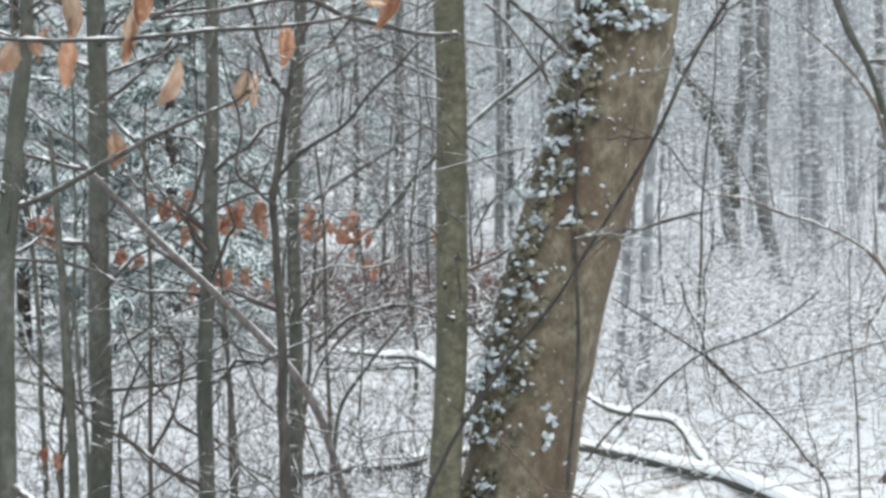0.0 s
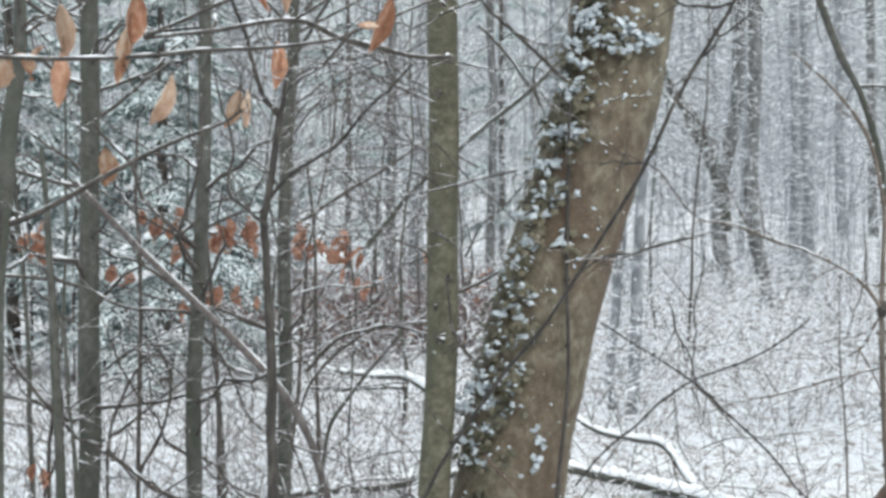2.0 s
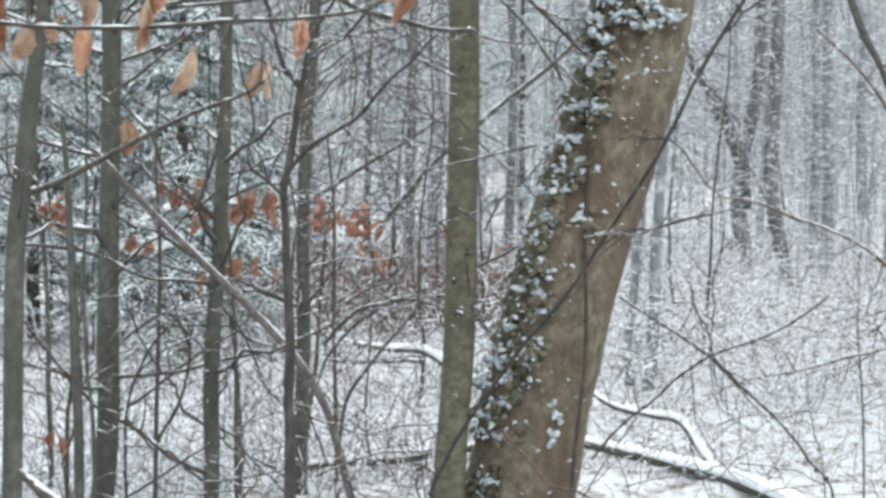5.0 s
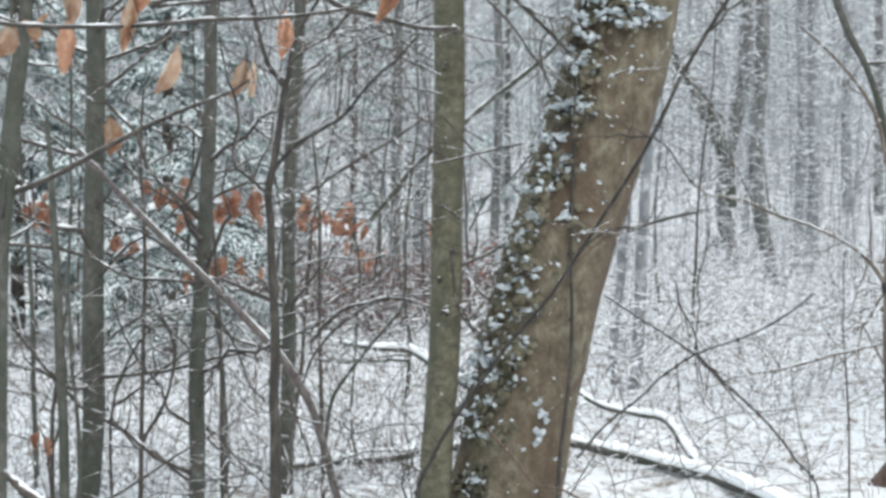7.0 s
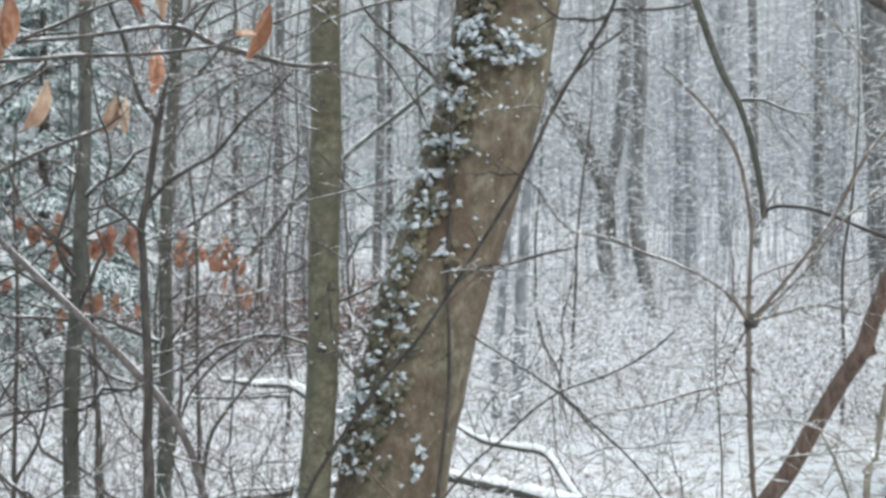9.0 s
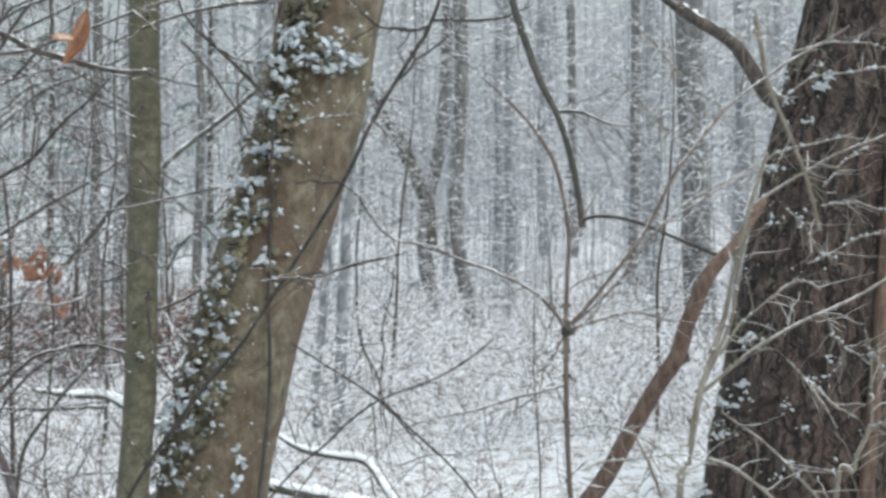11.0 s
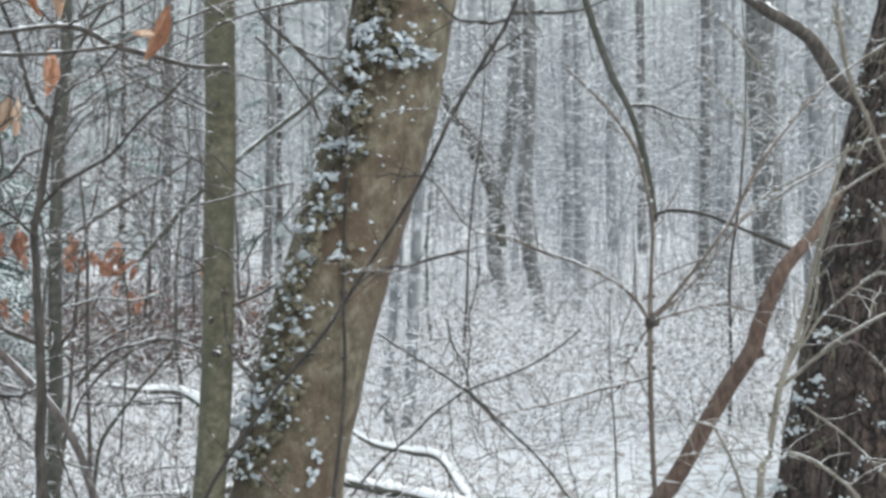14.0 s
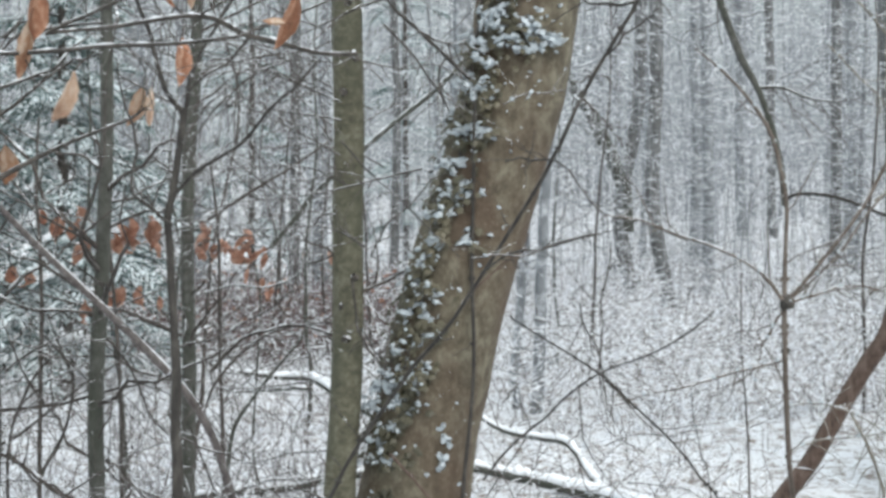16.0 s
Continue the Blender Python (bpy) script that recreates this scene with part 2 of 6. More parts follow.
def link(name, verts, faces, mat, parent=None, label="", smooth=True):
    me = bpy.data.meshes.new(name)
    me.from_pydata(np.asarray(verts).tolist(), [], [list(f) for f in np.asarray(faces).tolist()] if len(faces) else [])
    me.materials.append(mat)
    if smooth:
        me.polygons.foreach_set("use_smooth", [True] * len(me.polygons))
    ob = new(name, me)
    if parent is not None:
        ob.parent = parent
    if label:
        ob["label"] = label
    return ob


def joined(pieces):
    """One vertex and face array out of several."""
    vs, fs, at = [], [], 0
    for v, f in pieces:
        vs.append(v)
        fs.append(np.asarray(f) + at)
        at += len(v)
    return np.concatenate(vs), np.concatenate(fs)


def thing(name, label, category, group="", kind="", at=(0, 0, 0)):
    e = new(name)
    e.location = at
    return tagged(e, label, category, group, kind)


def stem(ctrl, n=24, wobble=0.0, seed=0):
    """Control points (x, y, z, radius) to a path and radii, with a little crookedness."""
    s = spline(ctrl, n)
    if wobble:
        g = rng_of(seed)
        for amp, knots in ((wobble, 6), (wobble * 0.35, 14)):
            w = spline(g.normal(0, amp, (min(knots, n), 3)), n)
            s[:, :3] += w
    return s[:, :3], np.maximum(s[:, 3], 0.0006)


def side_shoots(path, radius, count, length, seed, rise=0.5, first=0.05, last=1.0, k=6, spread=1.0, droop=0.0, thin=0.4):
    """Shoots that leave a path at many heights; returns paths and radii."""
    g = rng_of(seed)
    out, rad = [], []
    tan = np.gradient(path, axis=0)
    for _ in range(count):
        u = g.uniform(first, last) * (len(path) - 1)
        i = int(min(u, len(path) - 2))
        base = path[i] + (path[i + 1] - path[i]) * (u - i)
        along = tan[i] / (np.linalg.norm(tan[i]) + 1e-9)
        d = g.normal(0, 1, 3)
        d -= along * (d @ along)
        d = d / np.linalg.norm(d) * spread + along * rise * g.uniform(0.4, 1.3)
        d /= np.linalg.norm(d)
        ln = length * g.uniform(0.35, 1.0)
        s = np.linspace(0, 1, k)[:, None]
        bend = g.normal(0, 0.16, 3) + np.array([0, 0, -droop])
        jig = np.cumsum(g.normal(0, 0.03, (k, 3)), axis=0)
        jig -= jig[0]
        out.append(base + ln * (s * d + bend * s**2 + jig))
        r0 = min(radius[i] * thin, 0.004 + ln * 0.008)
        rad.append(r0 * (1 - 0.75 * s[:, 0]))
    return np.array(out).reshape(-1, k, 3), np.array(rad).reshape(-1, k)


def snow_lines(paths, radii, seed, cover=0.55, size=0.9, floor=0.0022, knots=3):
    """Broken ridges of snow lying along the upper side of tubes."""
    g = rng_of(seed)
    p, r = np.asarray(paths), np.asarray(radii)
    m, k, _ = p.shape
    seg = np.stack([p[:, :-1], p[:, 1:]], 2).reshape(-1, 2, 3)
    rr = np.stack([r[:, :-1], r[:, 1:]], 2).reshape(-1, 2)
    d = seg[:, 1] - seg[:, 0]
    flat = 1 - np.abs(d[:, 2]) / (np.linalg.norm(d, axis=1) + 1e-9)
    keep = g.random(len(seg)) < cover * (0.25 + 0.95 * flat)
    seg, rr = seg[keep], rr[keep]
    a, b = g.uniform(0, 0.35, len(seg))[:, None], g.uniform(0.6, 1.0, len(seg))[:, None]
    s = np.linspace(0, 1, knots)[None, :, None]
    shape = np.array([0.25, 1.0, 0.9, 0.2] if knots == 4 else [0.3, 1.0, 0.25])
    q = seg[:, :1] + (seg[:, 1:] - seg[:, :1]) * (a[:, :, None] + (b - a)[:, :, None] * s)
    w = np.maximum(rr.mean(1) * size, floor)[:, None] * shape * g.uniform(0.7, 1.25, (len(seg), knots))
    q[:, :, 2] += (rr.mean(1) * 0.75)[:, None] + w * 0.3
    return q, w


# ---- ground ----
def height(x, y):
    """The forest floor: nearly flat, with soft lumps, rising far off into a low slope."""
    h = 0.05 * np.sin(0.9 * x + 0.4) * np.cos(0.7 * y) + 0.035 * np.sin(2.3 * x + 1.1 * y)
    return h + 0.012 * np.maximum(0, y - 24.0) ** 1.25 - 0.09


def build_ground():
    def axis(near, far, n):
        u = np.linspace(-1, 1, n)
        return np.sign(u) * (near * np.abs(u) + (far - near) * np.abs(u) ** 6)

    xs, ys = axis(26, 900, 170), 14 + axis(28, 900, 190)
    gx, gy = np.meshgrid(xs, ys)
    gz = height(gx, np.minimum(gy, 160))
    g = rng_of(3)
    near = (np.hypot(gx, gy - 14) < 45)
    gz = gz + near * g.normal(0, 0.03, gz.shape)
    v = np.stack([gx, gy, gz], -1).reshape(-1, 3)
    i = np.arange(len(v)).reshape(gx.shape)
    f = np.stack([i[:-1, :-1], i[:-1, 1:], i[1:, 1:], i[1:, :-1]], -1).reshape(-1, 4)
    tagged(link("ground", v, f, MAT_GROUND), "snow-covered forest floor with brown leaf litter showing", "ground", kind="structure")


build_ground()


# ---- kinds of things ----
def blob(g, at, size, flat=0.6):
    """A small uneven lump of snow, longer than high."""
    u, w = np.meshgrid(np.linspace(0, 2 * np.pi, 7)[:-1], np.array([0.25, 0.5, 0.78]) * np.pi)
    rr = size * g.uniform(0.65, 1.3, u.shape)
    ring = np.stack([np.cos(u) * np.sin(w) * rr, np.sin(u) * np.sin(w) * rr, np.cos(w) * rr * flat], -1).reshape(-1, 3)
    v = np.vstack([ring, [[0, 0, size * flat], [0, 0, -size * flat]]]) * [g.uniform(0.8, 1.9), 1.0, 1.0]
    turn = np.array(Euler((g.normal(0, 0.3), g.normal(0, 0.55), g.normal(0, 0.4))).to_matrix())
    v = v @ turn.T + at
    f = [[a * 6 + b, a * 6 + (b + 1) % 6, (a + 1) * 6 + (b + 1) % 6, (a + 1) * 6 + b] for a in range(2) for b in range(6)]
    f += [[18, b, (b + 1) % 6, 18] for b in range(6)] + [[19, 12 + (b + 1) % 6, 12 + b, 19] for b in range(6)]
    return v, f


def blob_mesh(name, lumps, parent, label="white snow", mat=None):
    vs, fs, at = [], [], 0
    for v, f in lumps:
        vs.append(v)
        fs += [[i + at for i in dict.fromkeys(q)] for q in f]
        at += len(v)
    me = bpy.data.meshes.new(name)
    me.from_pydata(np.concatenate(vs).tolist(), [], fs)
    me.materials.append(mat or MAT_SHADED_SNOW)
    me.polygons.foreach_set("use_smooth", [True] * len(me.polygons))
    ob = new(name, me)
    ob.parent = parent
    ob["label"] = label
    return ob


def trunk_arrays(ctrl, n, sides, lump, seed, furrow=0.0):
    """A trunk with an uneven skin; furrow cuts upright grooves."""
    p, r = stem(ctrl, n, 0.004, seed)
    v, f = tube_arrays(p[None], r[None], sides)
    v = v.reshape(n, sides, 3)
    for i in range(n):
        for j in range(sides):
            q = Vector(v[i, j])
            d = noise.noise(q * 3.0) * lump + noise.noise(q * 11.0) * lump * 0.35
            if furrow:
                w = noise.noise(Vector((j * 0.55 + 0.8 * noise.noise(q * 2.5), q.z * 2.2, seed)))
                d -= furrow * max(0.0, 1 - abs(w) * 5.0) - furrow * 0.3 * noise.noise(q * 22.0)
            v[i, j] += (v[i, j] - p[i]) / r[i] * d
    return v.reshape(-1, 3), f


def pole_tree(name, label, ctrl, mat, twigs=14, reach=0.9, seed=1, sides=14, n=40, wobble=0.004, rise=0.6, first=0.05, group="", snow=0.5, twig_mat=None, sub=3):
    """A young tree: one upright stem with thin twigs, and snow on them."""
    e = thing(name, label, "tree", group)
    p, r = stem(ctrl, n, wobble, seed)
    v, f = tube_arrays(p[None], r[None], sides)
    link("trunk", v, f, mat, e)
    if twigs:
        q, qr = side_shoots(p, r, twigs, reach, seed + 1, rise, first, 0.98, 7)
        both = [tube_arrays(q, qr, 4)]
        caps = [snow_lines(q, qr, seed + 3, snow)]
        if sub:
            for i in range(len(q)):
                s, sr = side_shoots(q[i], qr[i], sub, reach * 0.35, seed + 7 * i, 0.8, 0.2, 1.0, 5, thin=0.7)
                both.append(tube_arrays(s, sr, 3))
                caps.append(snow_lines(s, sr, seed + 5 * i, snow))
        v, f = joined(both)
        tagged(link("twig_spray", v, f, twig_mat or MAT_TWIG, e), kind="stuff")
        v, f = joined([tube_arrays(a, b, 4) for a, b in caps if len(a)])
        tagged(link("snow", v, f, MAT_SNOW, e, "white snow lying on the twigs"), kind="stuff")
    return e


# ---- the leaning beech ----
def leaning_beech():
    e = thing("beech_tree", "thick leaning beech trunk with olive-brown bark", "tree")
    ctrl = [(0.099, 6.100, -0.147, 0.310), (0.115, 6.100, -0.041, 0.280), (0.153, 6.100, 0.117, 0.235), (0.237, 6.100, 0.412, 0.207), (0.275, 6.100, 0.576, 0.203), (0.303, 6.100, 0.748, 0.201), (0.348, 6.100, 0.957, 0.199), (0.393, 6.100, 1.166, 0.197), (0.450, 6.100, 1.375, 0.195), (0.514, 6.100, 1.583, 0.193), (0.573, 6.100, 1.791, 0.192), (0.626, 6.100, 1.999, 0.193), (0.672, 6.100, 2.206, 0.191), (0.712, 6.100, 2.413, 0.188), (0.763, 6.100, 2.660, 0.186), (0.952, 6.100, 3.646, 0.178), (1.078, 6.100, 5.069, 0.150)]
    v, f = trunk_arrays(ctrl, 90, 40, 0.008, 5)
    link("trunk", v, f, MAT_BEECH, e)
    return e, ctrl


beech, BEECH = leaning_beech()


# ---- the straight young beech before it ----
young = pole_tree("young_beech", "straight young beech with smooth grey-green bark", [(-0.049, 5.950, -0.113, 0.085), (-0.042, 5.950, -0.010, 0.075), (-0.013, 5.950, 0.603, 0.058), (0.009, 5.950, 0.976, 0.057), (0.020, 5.950, 1.385, 0.056), (0.031, 5.950, 1.893, 0.055), (0.022, 5.950, 2.399, 0.054), (0.023, 5.950, 3.205, 0.050), (0.036, 5.950, 4.204, 0.045)], MAT_SAPLING, 10, 0.8, 11, 18, 50, 0.003)

for at in [(0.040, 5.895, 1.322), (-0.009, 5.895, 1.219), (0.026, 5.895, 2.302), (0.007, 5.895, 1.981), (0.010, 5.895, 1.104), (0.049, 5.895, 2.108)]:
    g = rng_of(int(at[2] * 1000))
    v, f = blob(g, np.array(at), 0.013, 1.1)
    f = [list(dict.fromkeys(q)) for q in f]
    me = bpy.data.meshes.new("knot")
    me.from_pydata(v.tolist(), [], f)
    me.materials.append(MAT_DARK)
    me.polygons.foreach_set("use_smooth", [True] * len(me.polygons))
    k = new("knot", me)
    k.parent = young
    k["label"] = "dark bark knot"

# ---- young trees on the near side of the thicket ----
pole_tree("young_tree", "slim dark-grey young tree with twigs", [(-1.691, 7.600, -0.307, 0.062), (-1.623, 7.600, 0.320, 0.052), (-1.612, 7.600, 0.797, 0.052), (-1.598, 7.600, 1.319, 0.047), (-1.592, 7.600, 1.840, 0.044), (-1.581, 7.600, 2.359, 0.044), (-1.575, 7.600, 2.877, 0.040), (-1.544, 7.600, 4.418, 0.030)], MAT_GREY, 26, 1.2, 21)
pole_tree("young_tree", "slim grey-green young tree with lichen and thin twigs", [(-1.410, 5.000, -0.026, 0.038), (-1.375, 5.000, 0.300, 0.034), (-1.347, 5.000, 0.602, 0.031), (-1.339, 5.000, 1.366, 0.030), (-1.320, 5.000, 1.606, 0.030), (-1.286, 5.000, 1.861, 0.026), (-1.268, 5.000, 1.980, 0.024), (-1.253, 5.000, 2.082, 0.021), (-1.248, 5.000, 2.166, 0.020), (-1.238, 5.000, 2.369, 0.017)], MAT_GREY, 10, 0.5, 23)
pole_tree("young_tree", "thin pale-grey young tree with lichen", [(-1.093, 7.300, -0.130, 0.036), (-1.076, 7.300, 0.370, 0.036), (-1.079, 7.300, 0.828, 0.035), (-1.054, 7.300, 1.330, 0.033), (-1.031, 7.300, 1.830, 0.030), (-1.021, 7.300, 2.328, 0.028), (-1.021, 7.300, 3.319, 0.022)], MAT_GREY, 24, 1.1, 25)
pole_tree("young_tree", "thin grey young tree behind a dark forked sapling", [(-0.827, 8.600, -0.271, 0.040), (-0.808, 8.600, 0.139, 0.038), (-0.795, 8.600, 0.678, 0.036), (-0.798, 8.600, 1.269, 0.034), (-0.773, 8.600, 1.858, 0.032), (-0.730, 8.600, 2.444, 0.030), (-0.734, 8.600, 3.611, 0.020)], MAT_GREY, 24, 1.2, 27)

# ---- right-hand pine ----
def pine_tree():
    e = thing("pine_tree", "old pine trunk with dark brown furrowed bark", "tree")
    ctrl = [(3.589, 8.900, -0.778, 0.740), (3.668, 8.900, -0.355, 0.630), (3.722, 8.900, -0.102, 0.575), (3.763, 8.900, 0.328, 0.550), (3.847, 8.900, 0.815, 0.535), (3.964, 8.900, 1.464, 0.525), (4.142, 8.900, 2.275, 0.515), (4.271, 8.900, 2.828, 0.510), (4.659, 8.900, 5.032, 0.460)]
    v, f = trunk_arrays(ctrl, 170, 120, 0.014, 9, 0.03)
    link("trunk", v, f, MAT_PINE, e)
    return e, ctrl


pine, PINE = pine_tree()



# ---- loose branches, vines and shoots ----
def limb_thing(name, label, category, lines, mat, twigs=0, reach=0.3, seed=1, snow=0.5, sides=8, part_name="stem", group="", n=22, wobble=0.002, twig_mat=None, snow_size=0.6, drift=(), beads=0, host=None, rise=0.9, ridge_size=1.0, buds=0.0):
    """Stems that belong together, or that grow from a host: each line is a part, with fine twigs and snow on them."""
    e = host or thing(name, label, category, group)
    pieces, caps = [], []
    for i, ctrl in enumerate(lines):
        p, r = stem(ctrl, n, wobble, seed + i)
        link(part_name, *tube_arrays(p[None], r[None], sides), mat, e)
        if snow:
            caps.append(snow_lines(p[None], r[None], seed + 40 + i, snow * 0.55, snow_size, 0.0012, 4))
        if i in drift:
            g = rng_of(seed + 90 + i)
            thick = r * ridge_size * (0.62 + 0.55 * spline(g.random((14, 1)), n)[:, 0])
            thick[[0, -1]] = 0.002
            ridge = p + np.array([0, 0, 1]) * (r * (1.05 - 0.35 * ridge_size))[:, None]
            link("snow_ridge", *tube_arrays(ridge[None], thick[None], 9), MAT_SNOW, e, "thick ridge of snow")
        if twigs:
            q, qr = side_shoots(p, r, twigs, reach, seed + 60 + i, rise, 0.1, 1.0, 6, thin=0.7)
            qr = np.minimum(qr, 0.0006 + 0.00022 * p[0, 1])
            pieces.append(tube_arrays(q, qr, 4))
            if snow:
                caps.append(snow_lines(q, qr, seed + 80 + i, snow, 0.7, 0.0011))
    if buds:
        g = rng_of(seed + 97)
        swell = []
        for i, c in enumerate(lines):
            p, r = stem(c, 160, wobble, seed + i)
            way = np.cumsum(np.linalg.norm(np.diff(p, axis=0), axis=1))
            for d in np.arange(buds * 0.6, way[-1], buds):
                j = int(np.searchsorted(way, d * g.uniform(0.97, 1.03)))
                j = min(j, 158)
                swell.append(blob(g, p[j], r[j] * 1.15 + 0.0008, 0.9))
        tagged(blob_mesh("bud_cover", swell, e, "small swollen buds", mat), kind="stuff")
    if beads:
        g = rng_of(seed + 99)
        at = np.concatenate([stem(c, 60, wobble, seed + i)[0][g.integers(2, 60, beads)] for i, c in enumerate(lines)])
        tagged(blob_mesh("bud_snow", [blob(g, a + [0, 0, 0.002], g.uniform(0.0018, 0.0042), 0.8) for a in at], e, "snow beads on the buds"), kind="stuff")
    if pieces:
        tagged(link("twig_spray", *joined(pieces), twig_mat or mat, e), kind="stuff")
    caps = [tube_arrays(a, b, 5) for a, b in caps if len(a)]
    if caps:
        tagged(link("snow", *joined(caps), MAT_SNOW, e, "white snow lying on the stems"), kind="stuff")
    return e


def leaf_mesh(name, mat, curl, fold, seed):
    """A dry beech leaf, 1 long and about 0.42 wide, hanging from its stalk along -z."""
    g = rng_of(seed)
    bm = bmesh.new()
    rows, cols = 13, 5
    grid = []
    for i in range(rows):
        u = i / (rows - 1)
        half = 0.225 * math.sin(math.pi * min(1.0, u**0.9 * 0.97 + 0.03)) ** 0.95 * g.uniform(0.92, 1.07)
        line = []
        for j in range(cols):
            w = (j / (cols - 1) - 0.5) * 2
            y = fold * abs(w) ** 1.4 * half + curl * (u - 0.3) ** 2 + g.normal(0, 0.01) + 0.05 * math.sin(9 * u + 2 * w + seed) + 0.09 * w * math.sin(5 * u + seed)
            line.append(bm.verts.new((w * half + curl * 0.16 * math.sin(3 * u) + g.normal(0, 0.006), y, -u + 0.008 * g.normal())))
        grid.append(line)
    for i in range(rows - 1):
        for j in range(cols - 1):
            bm.faces.new((grid[i][j], grid[i][j + 1], grid[i + 1][j + 1], grid[i + 1][j]))
    bmesh.ops.solidify(bm, geom=bm.faces[:], thickness=0.008)
    for f in bm.faces:
        f.smooth = True
    me = bpy.data.meshes.new(name)
    bm.to_mesh(me)
    bm.free()
    me.materials.append(mat)
    return me


LEAVES = [leaf_mesh("dry_leaf", (MAT_LEAF_PALE, MAT_LEAF, MAT_LEAF_PALE, MAT_LEAF)[i], (0.55, -0.5, 0.35, 0.8)[i], (1.3, 2.2, 1.2, 1.8)[i], 300 + i) for i in range(4)]
RUST = [leaf_mesh("rusty_leaf", MAT_LEAF_FAR, (0.5, -0.4, 0.2)[i], (0.8, 1.4, 0.5)[i], 320 + i) for i in range(3)]


STALK = bpy.data.meshes.new("stalk")
sv, sf = tube_arrays(np.array([[(0, 0, -0.02), (0.03, 0.01, 0.08), (0.02, 0.05, 0.17), (0.06, 0.08, 0.26)]]), np.array([[0.012, 0.012, 0.013, 0.016]]), 5)
STALK.from_pydata(sv.tolist(), [], sf.tolist())
STALK.materials.append(MAT_VINE)


def hang_leaf(parent, a, b, wide, shape, turn=0.0, pool=None):
    """A leaf from its stalk end a to its tip b, wide times the usual width."""
    a, b = Vector(a), Vector(b)
    d = b - a
    ob = new("leaf", (pool or LEAVES)[shape])
    q = Vector((0, 0, -1)).rotation_difference(d)
    ob.matrix_basis = Matrix.Translation(a) @ q.to_matrix().to_4x4() @ Matrix.Rotation(turn, 4, "Z") @ Matrix.Diagonal((d.length * wide, d.length * wide, d.length, 1))
    ob.parent = parent
    if pool is None:
        st = new("stalk", STALK)
        st.parent = ob
    return ob


# the leafy branch that reaches in from the side
leafy = limb_thing("beech_branch", "thin beech branch with a few dry orange leaves", "branch", [
    [(-1.606, 4.000, -0.327, 0.016), (-1.578, 4.000, 0.513, 0.014), (-1.518, 3.950, 1.349, 0.012), (-1.379, 3.850, 1.845, 0.009), (-1.145, 3.700, 1.970, 0.006), (-1.003, 3.600, 1.944, 0.005), (-0.880, 3.600, 1.935, 0.005), (-0.627, 3.500, 1.931, 0.005), (-0.495, 3.500, 1.942, 0.005), (-0.352, 3.500, 1.946, 0.004), (-0.240, 3.450, 1.954, 0.004), (-0.193, 3.450, 1.964, 0.003)],
    [(-0.615, 3.500, 1.969, 0.004), (-0.531, 3.500, 1.978, 0.004), (-0.441, 3.450, 1.982, 0.005), (-0.346, 3.450, 1.998, 0.005), (-0.281, 3.450, 1.999, 0.006), (-0.238, 3.450, 1.983, 0.006), (-0.199, 3.450, 1.964, 0.006), (-0.134, 3.450, 1.947, 0.006), (-0.064, 3.470, 1.929, 0.005), (-0.005, 3.470, 1.922, 0.005), (0.032, 3.470, 1.922, 0.005)]] + [
    [(-0.199, 3.450, 1.964, 0.004), (-0.136, 3.500, 1.993, 0.004), (-0.052, 3.500, 2.028, 0.003), (0.056, 3.500, 2.069, 0.003), (0.151, 3.500, 2.104, 0.002)],
    [(-0.181, 3.450, 1.962, 0.003), (-0.232, 3.500, 1.916, 0.003), (-0.286, 3.500, 1.881, 0.003), (-0.329, 3.500, 1.839, 0.002)],
    [(-0.299, 3.450, 1.999, 0.003), (-0.225, 3.400, 2.036, 0.003), (-0.143, 3.400, 2.070, 0.003), (-0.061, 3.400, 2.110, 0.002)],
    [(-0.615, 3.500, 1.969, 0.004), (-0.555, 3.500, 1.996, 0.004), (-0.459, 3.500, 2.037, 0.004), (-0.374, 3.500, 2.072, 0.003), (-0.302, 3.500, 2.120, 0.003)],
    [(-0.738, 3.600, 1.928, 0.003), (-0.682, 3.600, 1.976, 0.003), (-0.595, 3.600, 1.994, 0.003), (-0.502, 3.550, 1.997, 0.003)],
], MAT_BLACK, 9, 0.16, 411, 0.55, 8, "branchlet", twig_mat=MAT_TWIG)
